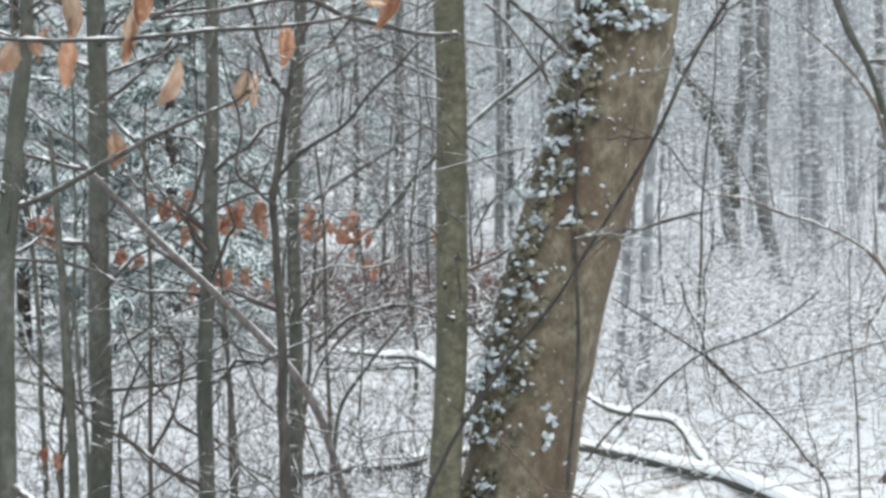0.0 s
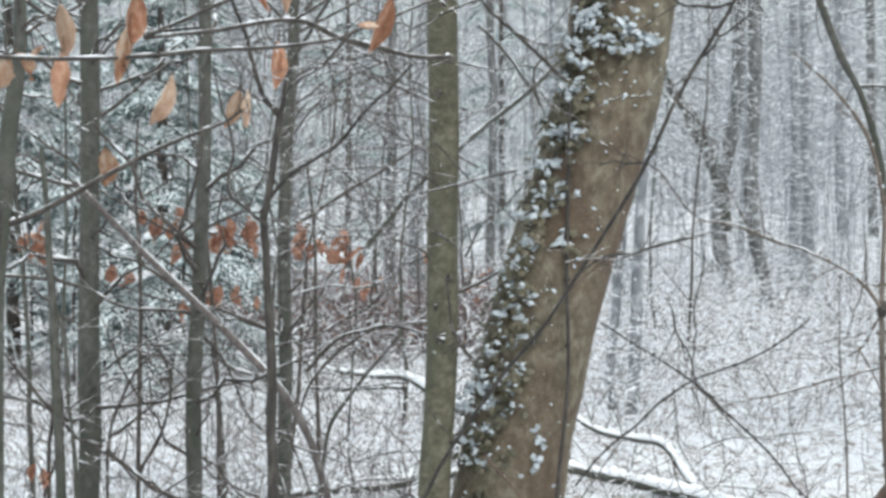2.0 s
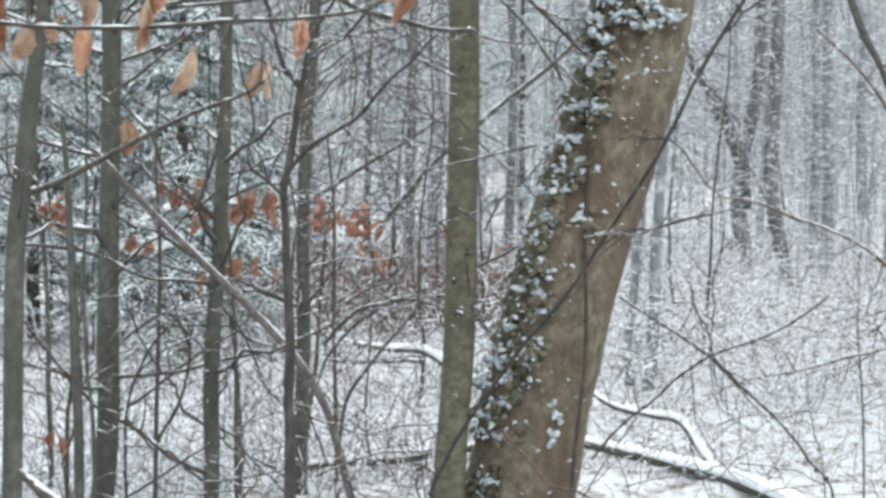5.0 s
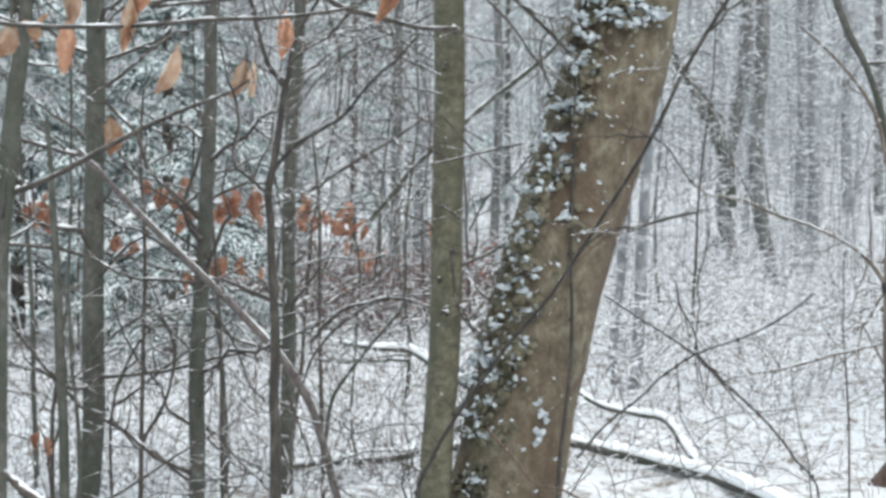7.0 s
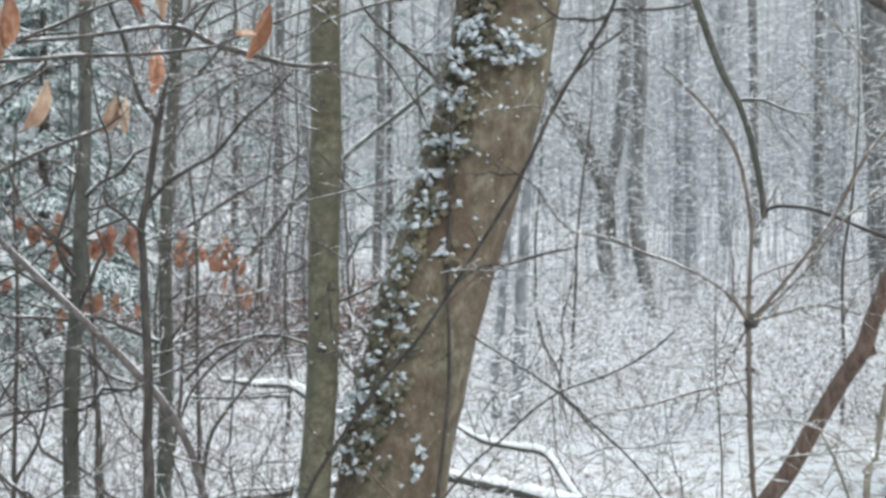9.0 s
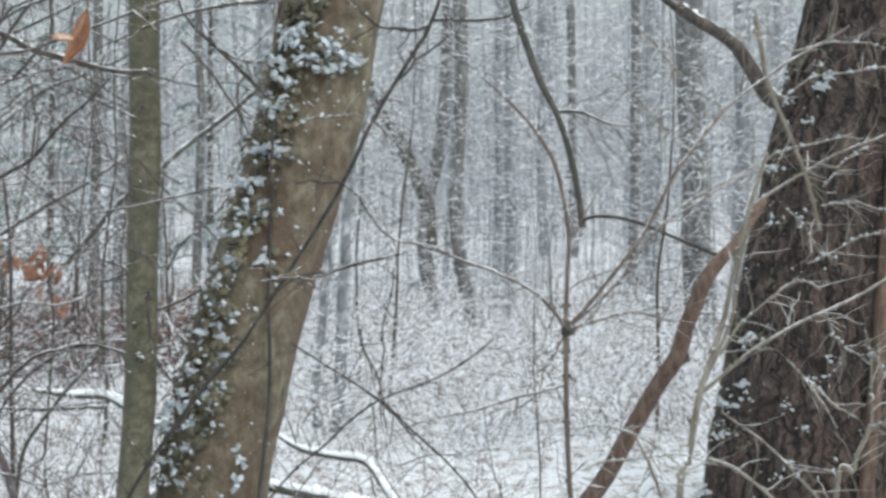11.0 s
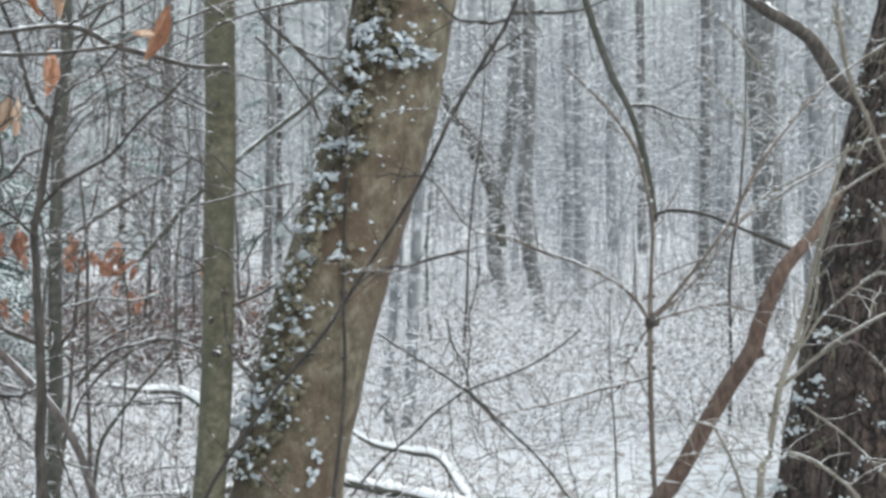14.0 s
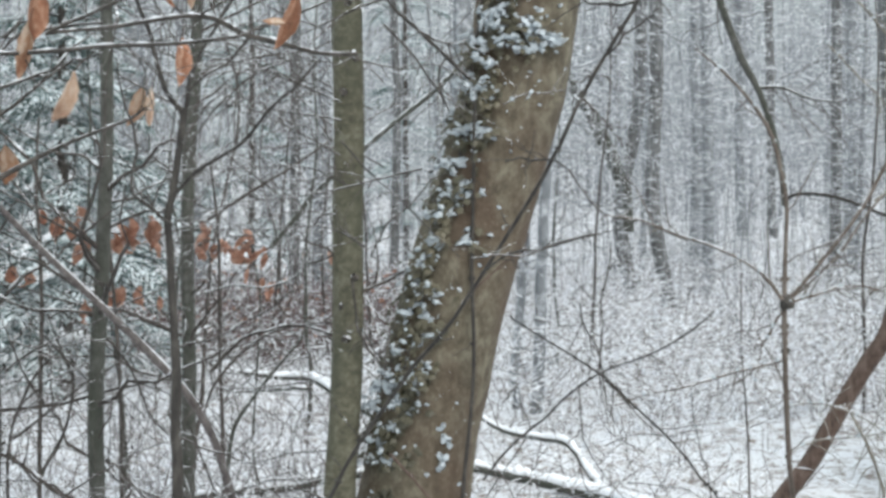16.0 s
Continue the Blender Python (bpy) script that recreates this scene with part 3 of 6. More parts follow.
for a, b, wide, shape, turn in [
    ((-0.859, 3.800, 2.075), (-0.848, 3.800, 1.950), 0.80, 0, 0.2), ((-0.850, 3.800, 1.969), (-0.844, 3.800, 1.842), 0.75, 3, 0.9),
    ((-0.628, 3.500, 2.065), (-0.634, 3.500, 1.948), 0.85, 1, 0.0), ((-0.648, 3.500, 1.994), (-0.671, 3.500, 1.874), 0.65, 2, 0.4),
    ((-0.686, 4.300, 1.947), (-0.758, 4.300, 1.824), 0.75, 0, -0.4), ((-1.002, 3.600, 2.033), (-0.984, 3.600, 1.880), 0.7, 1, 0.3),
    ((-0.929, 3.600, 1.939), (-0.977, 3.600, 1.863), 1.2, 2, 0.1), ((-0.907, 3.600, 1.947), (-0.886, 3.600, 1.886), 1.1, 2, -0.6),
    ((-0.890, 3.600, 1.935), (-0.852, 3.600, 1.968), 0.8, 0, 0.5), ((-0.428, 3.500, 2.063), (-0.513, 3.500, 2.057), 0.8, 0, 0.9)] + [
    ((-0.360, 3.500, 2.132), (-0.356, 3.500, 2.022), 0.6, 1, 0.5), ((-0.320, 3.500, 2.126), (-0.313, 3.500, 2.020), 0.6, 2, 0.2),
    ((-0.370, 3.900, 1.998), (-0.379, 3.900, 1.883), 0.75, 3, 0.2), ((-0.086, 3.350, 2.037), (-0.137, 3.350, 1.923), 0.62, 3, 0.1),
    ((-0.113, 3.350, 1.975), (-0.162, 3.350, 1.976), 0.9, 0, 0.6), ((-0.592, 5.000, 1.945), (-0.641, 5.000, 1.829), 0.95, 0, 0.2),
    ((-0.565, 5.000, 1.948), (-0.572, 5.000, 1.832), 0.6, 2, 0.5), ((-1.003, 5.000, 1.775), (-1.008, 5.000, 1.655), 1.15, 0, 0.1)]:
    hang_leaf(leafy, a, b, wide, shape, turn)

limb_thing("beech_branch", "dark bare beech branch with snow along it", "branch", [
    [(-1.322, 5.000, 1.539, 0.012), (-1.245, 5.000, 1.564, 0.010), (-1.158, 5.000, 1.603, 0.009), (-1.020, 5.000, 1.678, 0.009), (-0.830, 5.000, 1.776, 0.007), (-0.710, 5.000, 1.823, 0.006), (-0.624, 5.000, 1.860, 0.005), (-0.580, 5.000, 1.893, 0.003)],
    [(-0.882, 5.000, 1.745, 0.003), (-0.797, 5.000, 1.698, 0.003), (-0.883, 5.000, 1.630, 0.003)]], MAT_BLACK, 7, 0.2, 431, 0.5)

limb_thing("", "", "", [
    [(0.541, 5.950, 2.496, 0.009), (0.452, 5.850, 2.374, 0.008), (0.340, 5.800, 2.349, 0.007), (0.229, 5.750, 2.320, 0.006), (0.071, 5.700, 2.261, 0.005), (-0.036, 5.700, 2.217, 0.004), (-0.143, 5.700, 2.166, 0.002)],
    [(0.469, 5.950, 2.032, 0.008), (0.374, 5.900, 2.106, 0.007), (0.272, 5.850, 2.194, 0.006), (0.181, 5.800, 2.271, 0.005), (0.132, 5.800, 2.360, 0.004), (0.113, 5.800, 2.478, 0.003)],
    [(0.374, 5.900, 2.106, 0.004), (0.344, 5.900, 2.030, 0.004), (0.375, 5.920, 1.940, 0.003)],
    [(0.272, 5.850, 2.194, 0.004), (0.339, 5.800, 2.157, 0.004), (0.424, 5.800, 2.141, 0.002)]], MAT_BLACK, 9, 0.4, 441, 0.5, 8, "side_branch", twig_mat=MAT_TWIG, host=beech)

# flat sprays of fine twigs on the young beech
FAN = [
    [(-0.003, 5.70, 1.874, 0.0035), (-0.110, 5.70, 1.893, 0.0031), (-0.227, 5.70, 1.912, 0.0026), (-0.333, 5.70, 1.950, 0.0022), (-0.421, 5.70, 1.969, 0.0018)],
    [(-0.003, 5.60, 1.935, 0.0034), (-0.137, 5.60, 1.987, 0.0030), (-0.251, 5.60, 2.040, 0.0026), (-0.347, 5.60, 2.072, 0.0022), (-0.442, 5.60, 2.077, 0.0017)],
    [(-0.007, 5.80, 1.754, 0.0036), (-0.122, 5.80, 1.823, 0.0031), (-0.236, 5.80, 1.881, 0.0027), (-0.359, 5.80, 1.936, 0.0022), (-0.418, 5.80, 1.943, 0.0018)],
    [(0.246, 5.20, 1.700, 0.0036), (0.069, 5.20, 1.661, 0.0032), (-0.037, 5.20, 1.635, 0.0028), (-0.161, 5.20, 1.613, 0.0025), (-0.339, 5.20, 1.600, 0.0021), (-0.499, 5.20, 1.551, 0.0018)]] + [
    [(0.077, 5.40, 1.447, 0.0033), (-0.001, 5.40, 1.495, 0.0029), (-0.103, 5.40, 1.520, 0.0025), (-0.260, 5.40, 1.512, 0.0021), (-0.426, 5.40, 1.511, 0.0017)],
    [(-0.157, 5.30, 2.055, 0.0040), (-0.274, 5.30, 2.004, 0.0034), (-0.382, 5.30, 1.918, 0.0029), (-0.445, 5.30, 1.842, 0.0024), (-0.490, 5.30, 1.761, 0.0018)],
    [(-0.021, 5.60, 1.550, 0.0031), (-0.136, 5.60, 1.565, 0.0026), (-0.269, 5.60, 1.545, 0.0020), (-0.365, 5.60, 1.510, 0.0015)],
    [(-0.190, 5.50, 1.607, 0.0030), (-0.284, 5.50, 1.678, 0.0025), (-0.377, 5.50, 1.753, 0.0020), (-0.434, 5.50, 1.812, 0.0015)],
]
TRUNK_SIDE = [
    [(0.031, 5.85, 1.326, 0.0052), (0.044, 5.85, 1.205, 0.0047), (0.052, 5.85, 1.145, 0.0042), (0.101, 5.85, 1.061, 0.0037), (0.145, 5.85, 1.001, 0.0032)],
    [(0.096, 5.70, 1.409, 0.0039), (0.158, 5.70, 1.520, 0.0032), (0.222, 5.70, 1.573, 0.0026), (0.309, 5.70, 1.670, 0.0019)],
    [(-0.003, 5.70, 1.801, 0.0035), (0.075, 5.70, 1.714, 0.0031), (0.173, 5.70, 1.623, 0.0027), (0.271, 5.70, 1.530, 0.0023), (0.408, 5.70, 1.398, 0.0019)],
    [(0.147, 5.60, 2.193, 0.0046), (0.243, 5.60, 2.087, 0.0040), (0.320, 5.60, 1.974, 0.0033), (0.368, 5.60, 1.891, 0.0027)],
    [(0.072, 5.60, 2.068, 0.0034), (0.205, 5.60, 2.046, 0.0029), (0.319, 5.60, 2.054, 0.0024), (0.415, 5.60, 2.013, 0.0019)]] + [
    [(-0.011, 5.50, 1.514, 0.0030), (0.036, 5.50, 1.473, 0.0027), (0.078, 5.50, 1.443, 0.0024), (0.149, 5.50, 1.474, 0.0022), (0.234, 5.50, 1.474, 0.0019)],
]
g = rng_of(445)
for shift in np.stack([g.normal(-0.05, 0.16, 9), g.uniform(0.1, 1.3, 9), g.normal(0.02, 0.2, 9)], -1):
    FAN.append([(x + shift[0], y + shift[1], z + shift[2], r) for x, y, z, r in FAN[int(g.integers(0, 8))]])
limb_thing("", "", "", FAN, MAT_BLACK, 20, 0.3, 443, 0.6, 6, "side_branch", twig_mat=MAT_TWIG, host=young)
limb_thing("", "", "", TRUNK_SIDE, MAT_BLACK, 7, 0.16, 447, 0.3, 6, "side_branch", twig_mat=MAT_TWIG, host=young)

# dark forked sapling
limb_thing("forked_sapling", "dark crooked sapling forking into thin arms", "tree", [
    [(-0.495, 4.750, -0.052, 0.024), (-0.491, 4.750, 0.130, 0.022), (-0.480, 4.750, 0.818, 0.017), (-0.487, 4.750, 0.952, 0.015), (-0.480, 4.750, 1.083, 0.015), (-0.487, 4.750, 1.279, 0.013), (-0.493, 4.730, 1.443, 0.012), (-0.491, 4.720, 1.557, 0.011), (-0.476, 4.720, 1.654, 0.011), (-0.459, 4.720, 1.767, 0.010), (-0.448, 4.720, 1.863, 0.011)],
    [(-0.448, 4.720, 1.858, 0.009), (-0.492, 4.700, 1.914, 0.007), (-0.527, 4.700, 2.007, 0.007), (-0.546, 4.650, 2.099, 0.006), (-0.563, 4.600, 2.173, 0.005), (-0.582, 4.600, 2.298, 0.004), (-0.599, 4.600, 2.470, 0.003)]] + [
    [(-0.450, 4.720, 1.858, 0.008), (-0.416, 4.700, 1.942, 0.006), (-0.383, 4.700, 2.038, 0.005), (-0.338, 4.700, 2.118, 0.005), (-0.278, 4.700, 2.214, 0.004), (-0.213, 4.700, 2.341, 0.003)],
    [(-0.488, 4.720, 1.541, 0.005), (-0.524, 4.700, 1.577, 0.005), (-0.585, 4.700, 1.638, 0.004), (-0.579, 4.700, 1.727, 0.004), (-0.590, 4.700, 1.815, 0.004), (-0.618, 4.700, 1.904, 0.003), (-0.633, 4.700, 2.008, 0.002)],
    [(-0.474, 4.720, 1.629, 0.006), (-0.411, 4.700, 1.682, 0.006), (-0.342, 4.650, 1.729, 0.005), (-0.267, 4.600, 1.781, 0.005), (-0.176, 4.500, 1.880, 0.004), (-0.104, 4.400, 1.937, 0.004), (-0.063, 4.400, 1.985, 0.003)],
], MAT_BARE, 12, 0.3, 451, 0.25, 10, "stem", twig_mat=MAT_TWIG, n=40, wobble=0.006)

# dead stem that has fallen slantwise
limb_thing("dead_tree", "grey dead stem leaning slantwise, snow on its upper side", "branch", [
    [(-1.300, 5.900, 1.680, 0.0084), (-1.265, 6.000, 1.627, 0.0109), (-1.132, 6.400, 1.393, 0.0126), (-0.958, 6.700, 1.161, 0.0143), (-0.798, 6.900, 0.955, 0.0160), (-0.655, 7.000, 0.776, 0.0168), (-0.561, 7.100, 0.579, 0.0176), (-0.511, 7.200, 0.378, 0.0185), (-0.438, 7.300, 0.044, 0.0202), (-0.404, 7.350, -0.170, 0.0210)]], MAT_STALK, 6, 0.4, 471, 0.6, 10, "trunk", n=40, snow_size=0.6, drift=(0,), ridge_size=0.62)

# thin stems of the thicket
for i, ctrl in enumerate([
    [(-1.618, 7.000, -0.200, 0.025), (-1.611, 7.000, 0.430, 0.022), (-1.625, 7.000, 0.865, 0.022), (-1.627, 7.000, 1.106, 0.019), (-1.641, 7.000, 1.347, 0.016), (-1.650, 7.000, 1.587, 0.013), (-1.666, 7.000, 1.827, 0.009)],
    [(-1.714, 7.200, -0.253, 0.012), (-1.711, 7.200, 0.391, 0.010), (-1.691, 7.200, 0.619, 0.009), (-1.677, 7.200, 0.793, 0.008), (-1.624, 7.200, 1.041, 0.006)],
    [(-1.546, 7.000, -0.200, 0.010), (-1.547, 7.000, 0.478, 0.009), (-1.575, 7.000, 0.768, 0.007), (-1.584, 7.000, 1.010, 0.006), (-1.637, 7.000, 1.227, 0.005)]] + [
    [(-1.365, 7.400, -0.256, 0.012), (-1.353, 7.400, 0.354, 0.011), (-1.344, 7.400, 0.716, 0.010), (-1.333, 7.400, 1.073, 0.009), (-1.334, 7.400, 1.378, 0.009), (-1.347, 7.400, 1.631, 0.007), (-1.328, 7.400, 1.960, 0.005)],
    [(-1.350, 7.400, 0.359, 0.007), (-1.306, 7.400, 0.448, 0.006), (-1.228, 7.400, 0.593, 0.006), (-1.201, 7.400, 0.766, 0.005), (-1.213, 7.400, 0.843, 0.005), (-1.258, 7.400, 0.932, 0.004)],
    [(-0.590, 8.200, -0.126, 0.011), (-0.597, 8.200, 0.412, 0.011), (-0.605, 8.200, 0.779, 0.010), (-0.608, 8.200, 1.117, 0.009), (-0.611, 8.200, 1.427, 0.008), (-0.645, 8.200, 1.764, 0.006)],
    [(-1.109, 8.500, -0.189, 0.012), (-1.122, 8.500, 0.311, 0.011), (-1.136, 8.500, 0.692, 0.009), (-1.172, 8.500, 0.867, 0.007)]] + [
    [(-0.861, 9.500, -0.473, 0.018), (-0.857, 9.500, -0.020, 0.016), (-0.858, 9.500, 0.576, 0.015), (-0.872, 9.500, 0.903, 0.012)],
    [(-0.361, 8.800, -0.257, 0.008), (-0.478, 8.800, 0.199, 0.007), (-0.460, 8.800, 0.654, 0.006), (-0.436, 8.800, 1.016, 0.006), (-0.470, 8.800, 1.318, 0.004)],
    [(-1.559, 7.800, -0.305, 0.009), (-1.573, 7.800, 0.343, 0.007), (-1.536, 7.800, 0.558, 0.006), (-1.440, 7.800, 0.773, 0.006), (-1.304, 7.800, 0.907, 0.004)],
    [(-0.573, 8.000, 0.194, 0.011), (-0.530, 8.000, 0.470, 0.010), (-0.433, 8.000, 0.635, 0.009), (-0.322, 8.000, 0.772, 0.009), (-0.211, 8.000, 0.909, 0.007), (-0.155, 8.000, 1.018, 0.005)]] + [
    [(-0.647, 7.600, 0.582, 0.004), (-0.593, 7.600, 0.739, 0.007), (-0.462, 7.600, 0.895, 0.007), (-0.304, 7.600, 0.993, 0.007), (-0.148, 7.600, 1.019, 0.006), (-0.044, 7.600, 1.029, 0.005)],
    [(-0.615, 7.000, 1.197, 0.004), (-0.471, 7.000, 1.232, 0.005), (-0.327, 7.000, 1.224, 0.005), (-0.207, 7.000, 1.266, 0.005), (-0.134, 7.000, 1.338, 0.003)],
]):
    limb_thing("thicket_stem", "thin bare grey-brown stem with snow-dusted twigs", "sapling", [ctrl], (MAT_GREY, MAT_TWIG)[i % 2], 12, 0.55, 500 + 7 * i, 0.5, 8, "stem", "thin stems of the thicket", twig_mat=MAT_TWIG)

# crossing brambles among the near stems
LEFT_TWIGS = [
    [(-1.364, 6.60, 0.268, 0.0059), (-1.204, 6.60, 0.354, 0.0051), (-0.998, 6.60, 0.500, 0.0043), (-0.839, 6.60, 0.579, 0.0035), (-0.702, 6.60, 0.639, 0.0027)],
    [(-1.378, 6.80, 0.892, 0.0051), (-1.260, 6.80, 0.982, 0.0045), (-1.038, 6.80, 1.093, 0.0040), (-0.910, 6.80, 1.170, 0.0034), (-0.723, 6.80, 1.241, 0.0028)],
    [(-1.421, 7.00, 0.470, 0.0053), (-1.396, 7.00, 0.628, 0.0047), (-1.323, 7.00, 0.769, 0.0041), (-1.226, 7.00, 0.842, 0.0035), (-1.093, 7.00, 0.900, 0.0029)],
    [(-1.318, 7.20, 0.412, 0.0069), (-1.213, 7.20, 0.570, 0.0062), (-1.167, 7.20, 0.749, 0.0055), (-1.167, 7.20, 0.849, 0.0048), (-1.211, 7.20, 0.948, 0.0041), (-1.235, 7.20, 1.022, 0.0034)]] + [
    [(-0.985, 7.00, 1.017, 0.0062), (-0.889, 7.00, 0.867, 0.0053), (-0.817, 7.00, 0.708, 0.0045), (-0.740, 7.00, 0.602, 0.0036)],
    [(-0.895, 6.20, 0.639, 0.0051), (-0.826, 6.20, 0.592, 0.0044), (-0.745, 6.20, 0.485, 0.0038), (-0.649, 6.20, 0.377, 0.0032)],
    [(-2.009, 7.40, 0.720, 0.0046), (-1.806, 7.40, 0.683, 0.0039), (-1.653, 7.40, 0.640, 0.0032), (-1.552, 7.40, 0.594, 0.0025)],
    [(-1.784, 7.40, 0.259, 0.0061), (-1.719, 7.40, 0.453, 0.0053), (-1.710, 7.40, 0.594, 0.0046), (-1.564, 7.40, 0.735, 0.0038), (-1.423, 7.40, 0.800, 0.0030)],
    [(-0.947, 6.90, 0.978, 0.0047), (-0.919, 6.90, 0.788, 0.0042), (-0.901, 6.90, 0.597, 0.0038), (-0.896, 6.90, 0.405, 0.0033), (-0.913, 6.90, 0.261, 0.0028)]] + [
    [(-0.757, 6.30, 0.404, 0.0043), (-0.888, 6.30, 0.377, 0.0036), (-1.040, 6.30, 0.363, 0.0029), (-1.149, 6.30, 0.336, 0.0022)],
    [(-1.425, 7.10, 1.005, 0.0044), (-1.316, 7.10, 0.977, 0.0037), (-1.121, 7.10, 0.987, 0.0031), (-0.975, 7.10, 0.978, 0.0024)],
    [(-0.639, 6.90, 0.383, 0.0042), (-0.782, 6.90, 0.334, 0.0036), (-0.925, 6.90, 0.304, 0.0030), (-1.068, 6.90, 0.296, 0.0024)],
]
MID_TWIGS = [
    [(-0.497, 6.20, 0.958, 0.0076), (-0.404, 6.20, 1.049, 0.0069), (-0.298, 6.20, 1.105, 0.0061), (-0.187, 6.20, 1.135, 0.0054), (-0.042, 6.20, 1.102, 0.0047)],
    [(-0.616, 6.30, 0.707, 0.0047), (-0.529, 6.30, 0.651, 0.0043), (-0.453, 6.30, 0.629, 0.0039), (-0.356, 6.30, 0.599, 0.0034), (-0.193, 6.30, 0.631, 0.0030), (-0.045, 6.30, 0.645, 0.0026)],
    [(-0.514, 6.00, 0.486, 0.0045), (-0.411, 6.00, 0.538, 0.0040), (-0.307, 6.00, 0.570, 0.0035), (-0.183, 6.00, 0.588, 0.0030), (-0.055, 6.00, 0.597, 0.0025)],
    [(-0.505, 6.40, 0.865, 0.0044), (-0.373, 6.40, 0.875, 0.0036), (-0.219, 6.40, 0.889, 0.0029), (-0.109, 6.40, 0.890, 0.0022)]] + [
    [(-0.688, 6.60, 1.009, 0.0050), (-0.521, 6.60, 1.043, 0.0042), (-0.340, 6.60, 1.135, 0.0035), (-0.204, 6.60, 1.233, 0.0027)],
    [(-0.140, 6.40, 0.317, 0.0044), (-0.147, 6.40, 0.410, 0.0036), (-0.134, 6.40, 0.499, 0.0029), (-0.196, 6.40, 0.566, 0.0022)],
    [(-0.565, 6.10, 0.763, 0.0038), (-0.491, 6.10, 0.572, 0.0032), (-0.396, 6.10, 0.446, 0.0026), (-0.312, 6.10, 0.378, 0.0021)],
]
limb_thing("bramble", "dark crossing bramble stems with fine twigs", "shrub", LEFT_TWIGS, MAT_BLACK, 14, 0.34, 1501, 0.35, 6, "stem", twig_mat=MAT_TWIG, wobble=0.006)
limb_thing("bramble", "thin arching bramble stems dusted with snow", "shrub", MID_TWIGS, MAT_BLACK, 13, 0.34, 1531, 0.45, 6, "stem", twig_mat=MAT_TWIG, wobble=0.005)
LEFT_STUB = [
    [(-1.178, 4.40, 0.813, 0.0090), (-1.136, 4.40, 0.774, 0.0125), (-1.106, 4.40, 0.749, 0.0160), (-1.060, 4.40, 0.713, 0.0195)],
]
limb_thing("tree_stump", "dark broken stub low by a young tree", "stump", LEFT_STUB, MAT_DARK, 2, 0.2, 1551, 0.4, 12, "stub")

# rusty leaves still on a low sapling
rusty = limb_thing("leafy_sapling", "low beech sapling with rust-orange dead leaves", "sapling", [
    [(-1.125, 8.400, -0.167, 0.012), (-1.124, 8.400, 0.529, 0.011), (-1.143, 8.400, 0.992, 0.010), (-1.168, 8.400, 1.338, 0.009), (-1.195, 8.400, 1.569, 0.006)],
    [(-1.795, 8.000, 1.769, 0.003), (-1.577, 8.000, 1.608, 0.005), (-1.440, 8.000, 1.553, 0.006), (-1.280, 8.200, 1.501, 0.006), (-1.167, 8.400, 1.453, 0.007)],
    [(-1.162, 8.400, 1.424, 0.006), (-0.908, 8.400, 1.408, 0.005), (-0.715, 8.500, 1.477, 0.005), (-0.500, 8.800, 1.349, 0.004), (-0.082, 9.200, 1.269, 0.003)],
    [(-1.142, 8.400, 1.107, 0.005), (-1.284, 8.200, 1.093, 0.004), (-1.417, 8.000, 1.190, 0.003), (-1.581, 8.000, 1.246, 0.002)]], MAT_TWIG, 10, 0.4, 601, 0.4, 6, "stem")
g = rng_of(64)
for at in [(-1.426, 8.000, 1.574), (-1.347, 8.100, 1.531), (-1.287, 8.100, 1.400), (-1.238, 8.100, 1.383), (-1.316, 8.200, 1.510), (-1.125, 8.300, 1.478), (-1.079, 8.300, 1.501), (-1.039, 8.300, 1.461), (-0.993, 8.300, 1.523), (-0.971, 8.400, 1.498), (-0.942, 8.400, 1.481), (-0.726, 8.500, 1.477), (-0.698, 8.500, 1.413), (-0.739, 8.500, 1.361)] + [(-0.548, 8.700, 1.352), (-0.485, 8.800, 1.336), (-0.506, 8.800, 1.243), (-0.075, 9.200, 1.285), (-0.358, 9.000, 1.156), (-0.432, 9.000, 1.162), (-1.531, 8.000, 1.284), (-1.504, 8.000, 1.268), (-1.127, 8.400, 1.150), (-1.159, 8.400, 1.136), (-0.998, 8.400, 1.101), (-0.951, 8.400, 1.118), (-1.931, 8.000, 1.408), (-1.887, 8.000, 1.391), (-1.969, 8.000, 1.427)] + [(-1.278, 8.200, 1.104), (-1.312, 8.200, 1.088), (-1.991, 8.000, 1.455), (-1.068, 8.300, 1.421), (-1.908, 8.000, 1.468)]:
    a = Vector(at) + Vector(g.normal(0, 0.02, 3))
    hang_leaf(rusty, a, a + Vector((g.normal(0, 0.03), g.normal(0, 0.03), -g.uniform(0.07, 0.13))), g.uniform(0.9, 1.5), int(g.integers(0, 3)), g.uniform(0, 6), RUST)

for x in g.uniform(-1.32, -0.35, 18):
    a = Vector((x, 8.35 + g.normal(0, 0.06), 1.43 - 0.12 * (x + 0.9) + g.normal(0, 0.045)))
    hang_leaf(rusty, a, a + Vector((g.normal(0, 0.04), g.normal(0, 0.03), -g.uniform(0.05, 0.11))), g.uniform(0.9, 1.5), int(g.integers(0, 3)), g.uniform(0, 6), RUST)

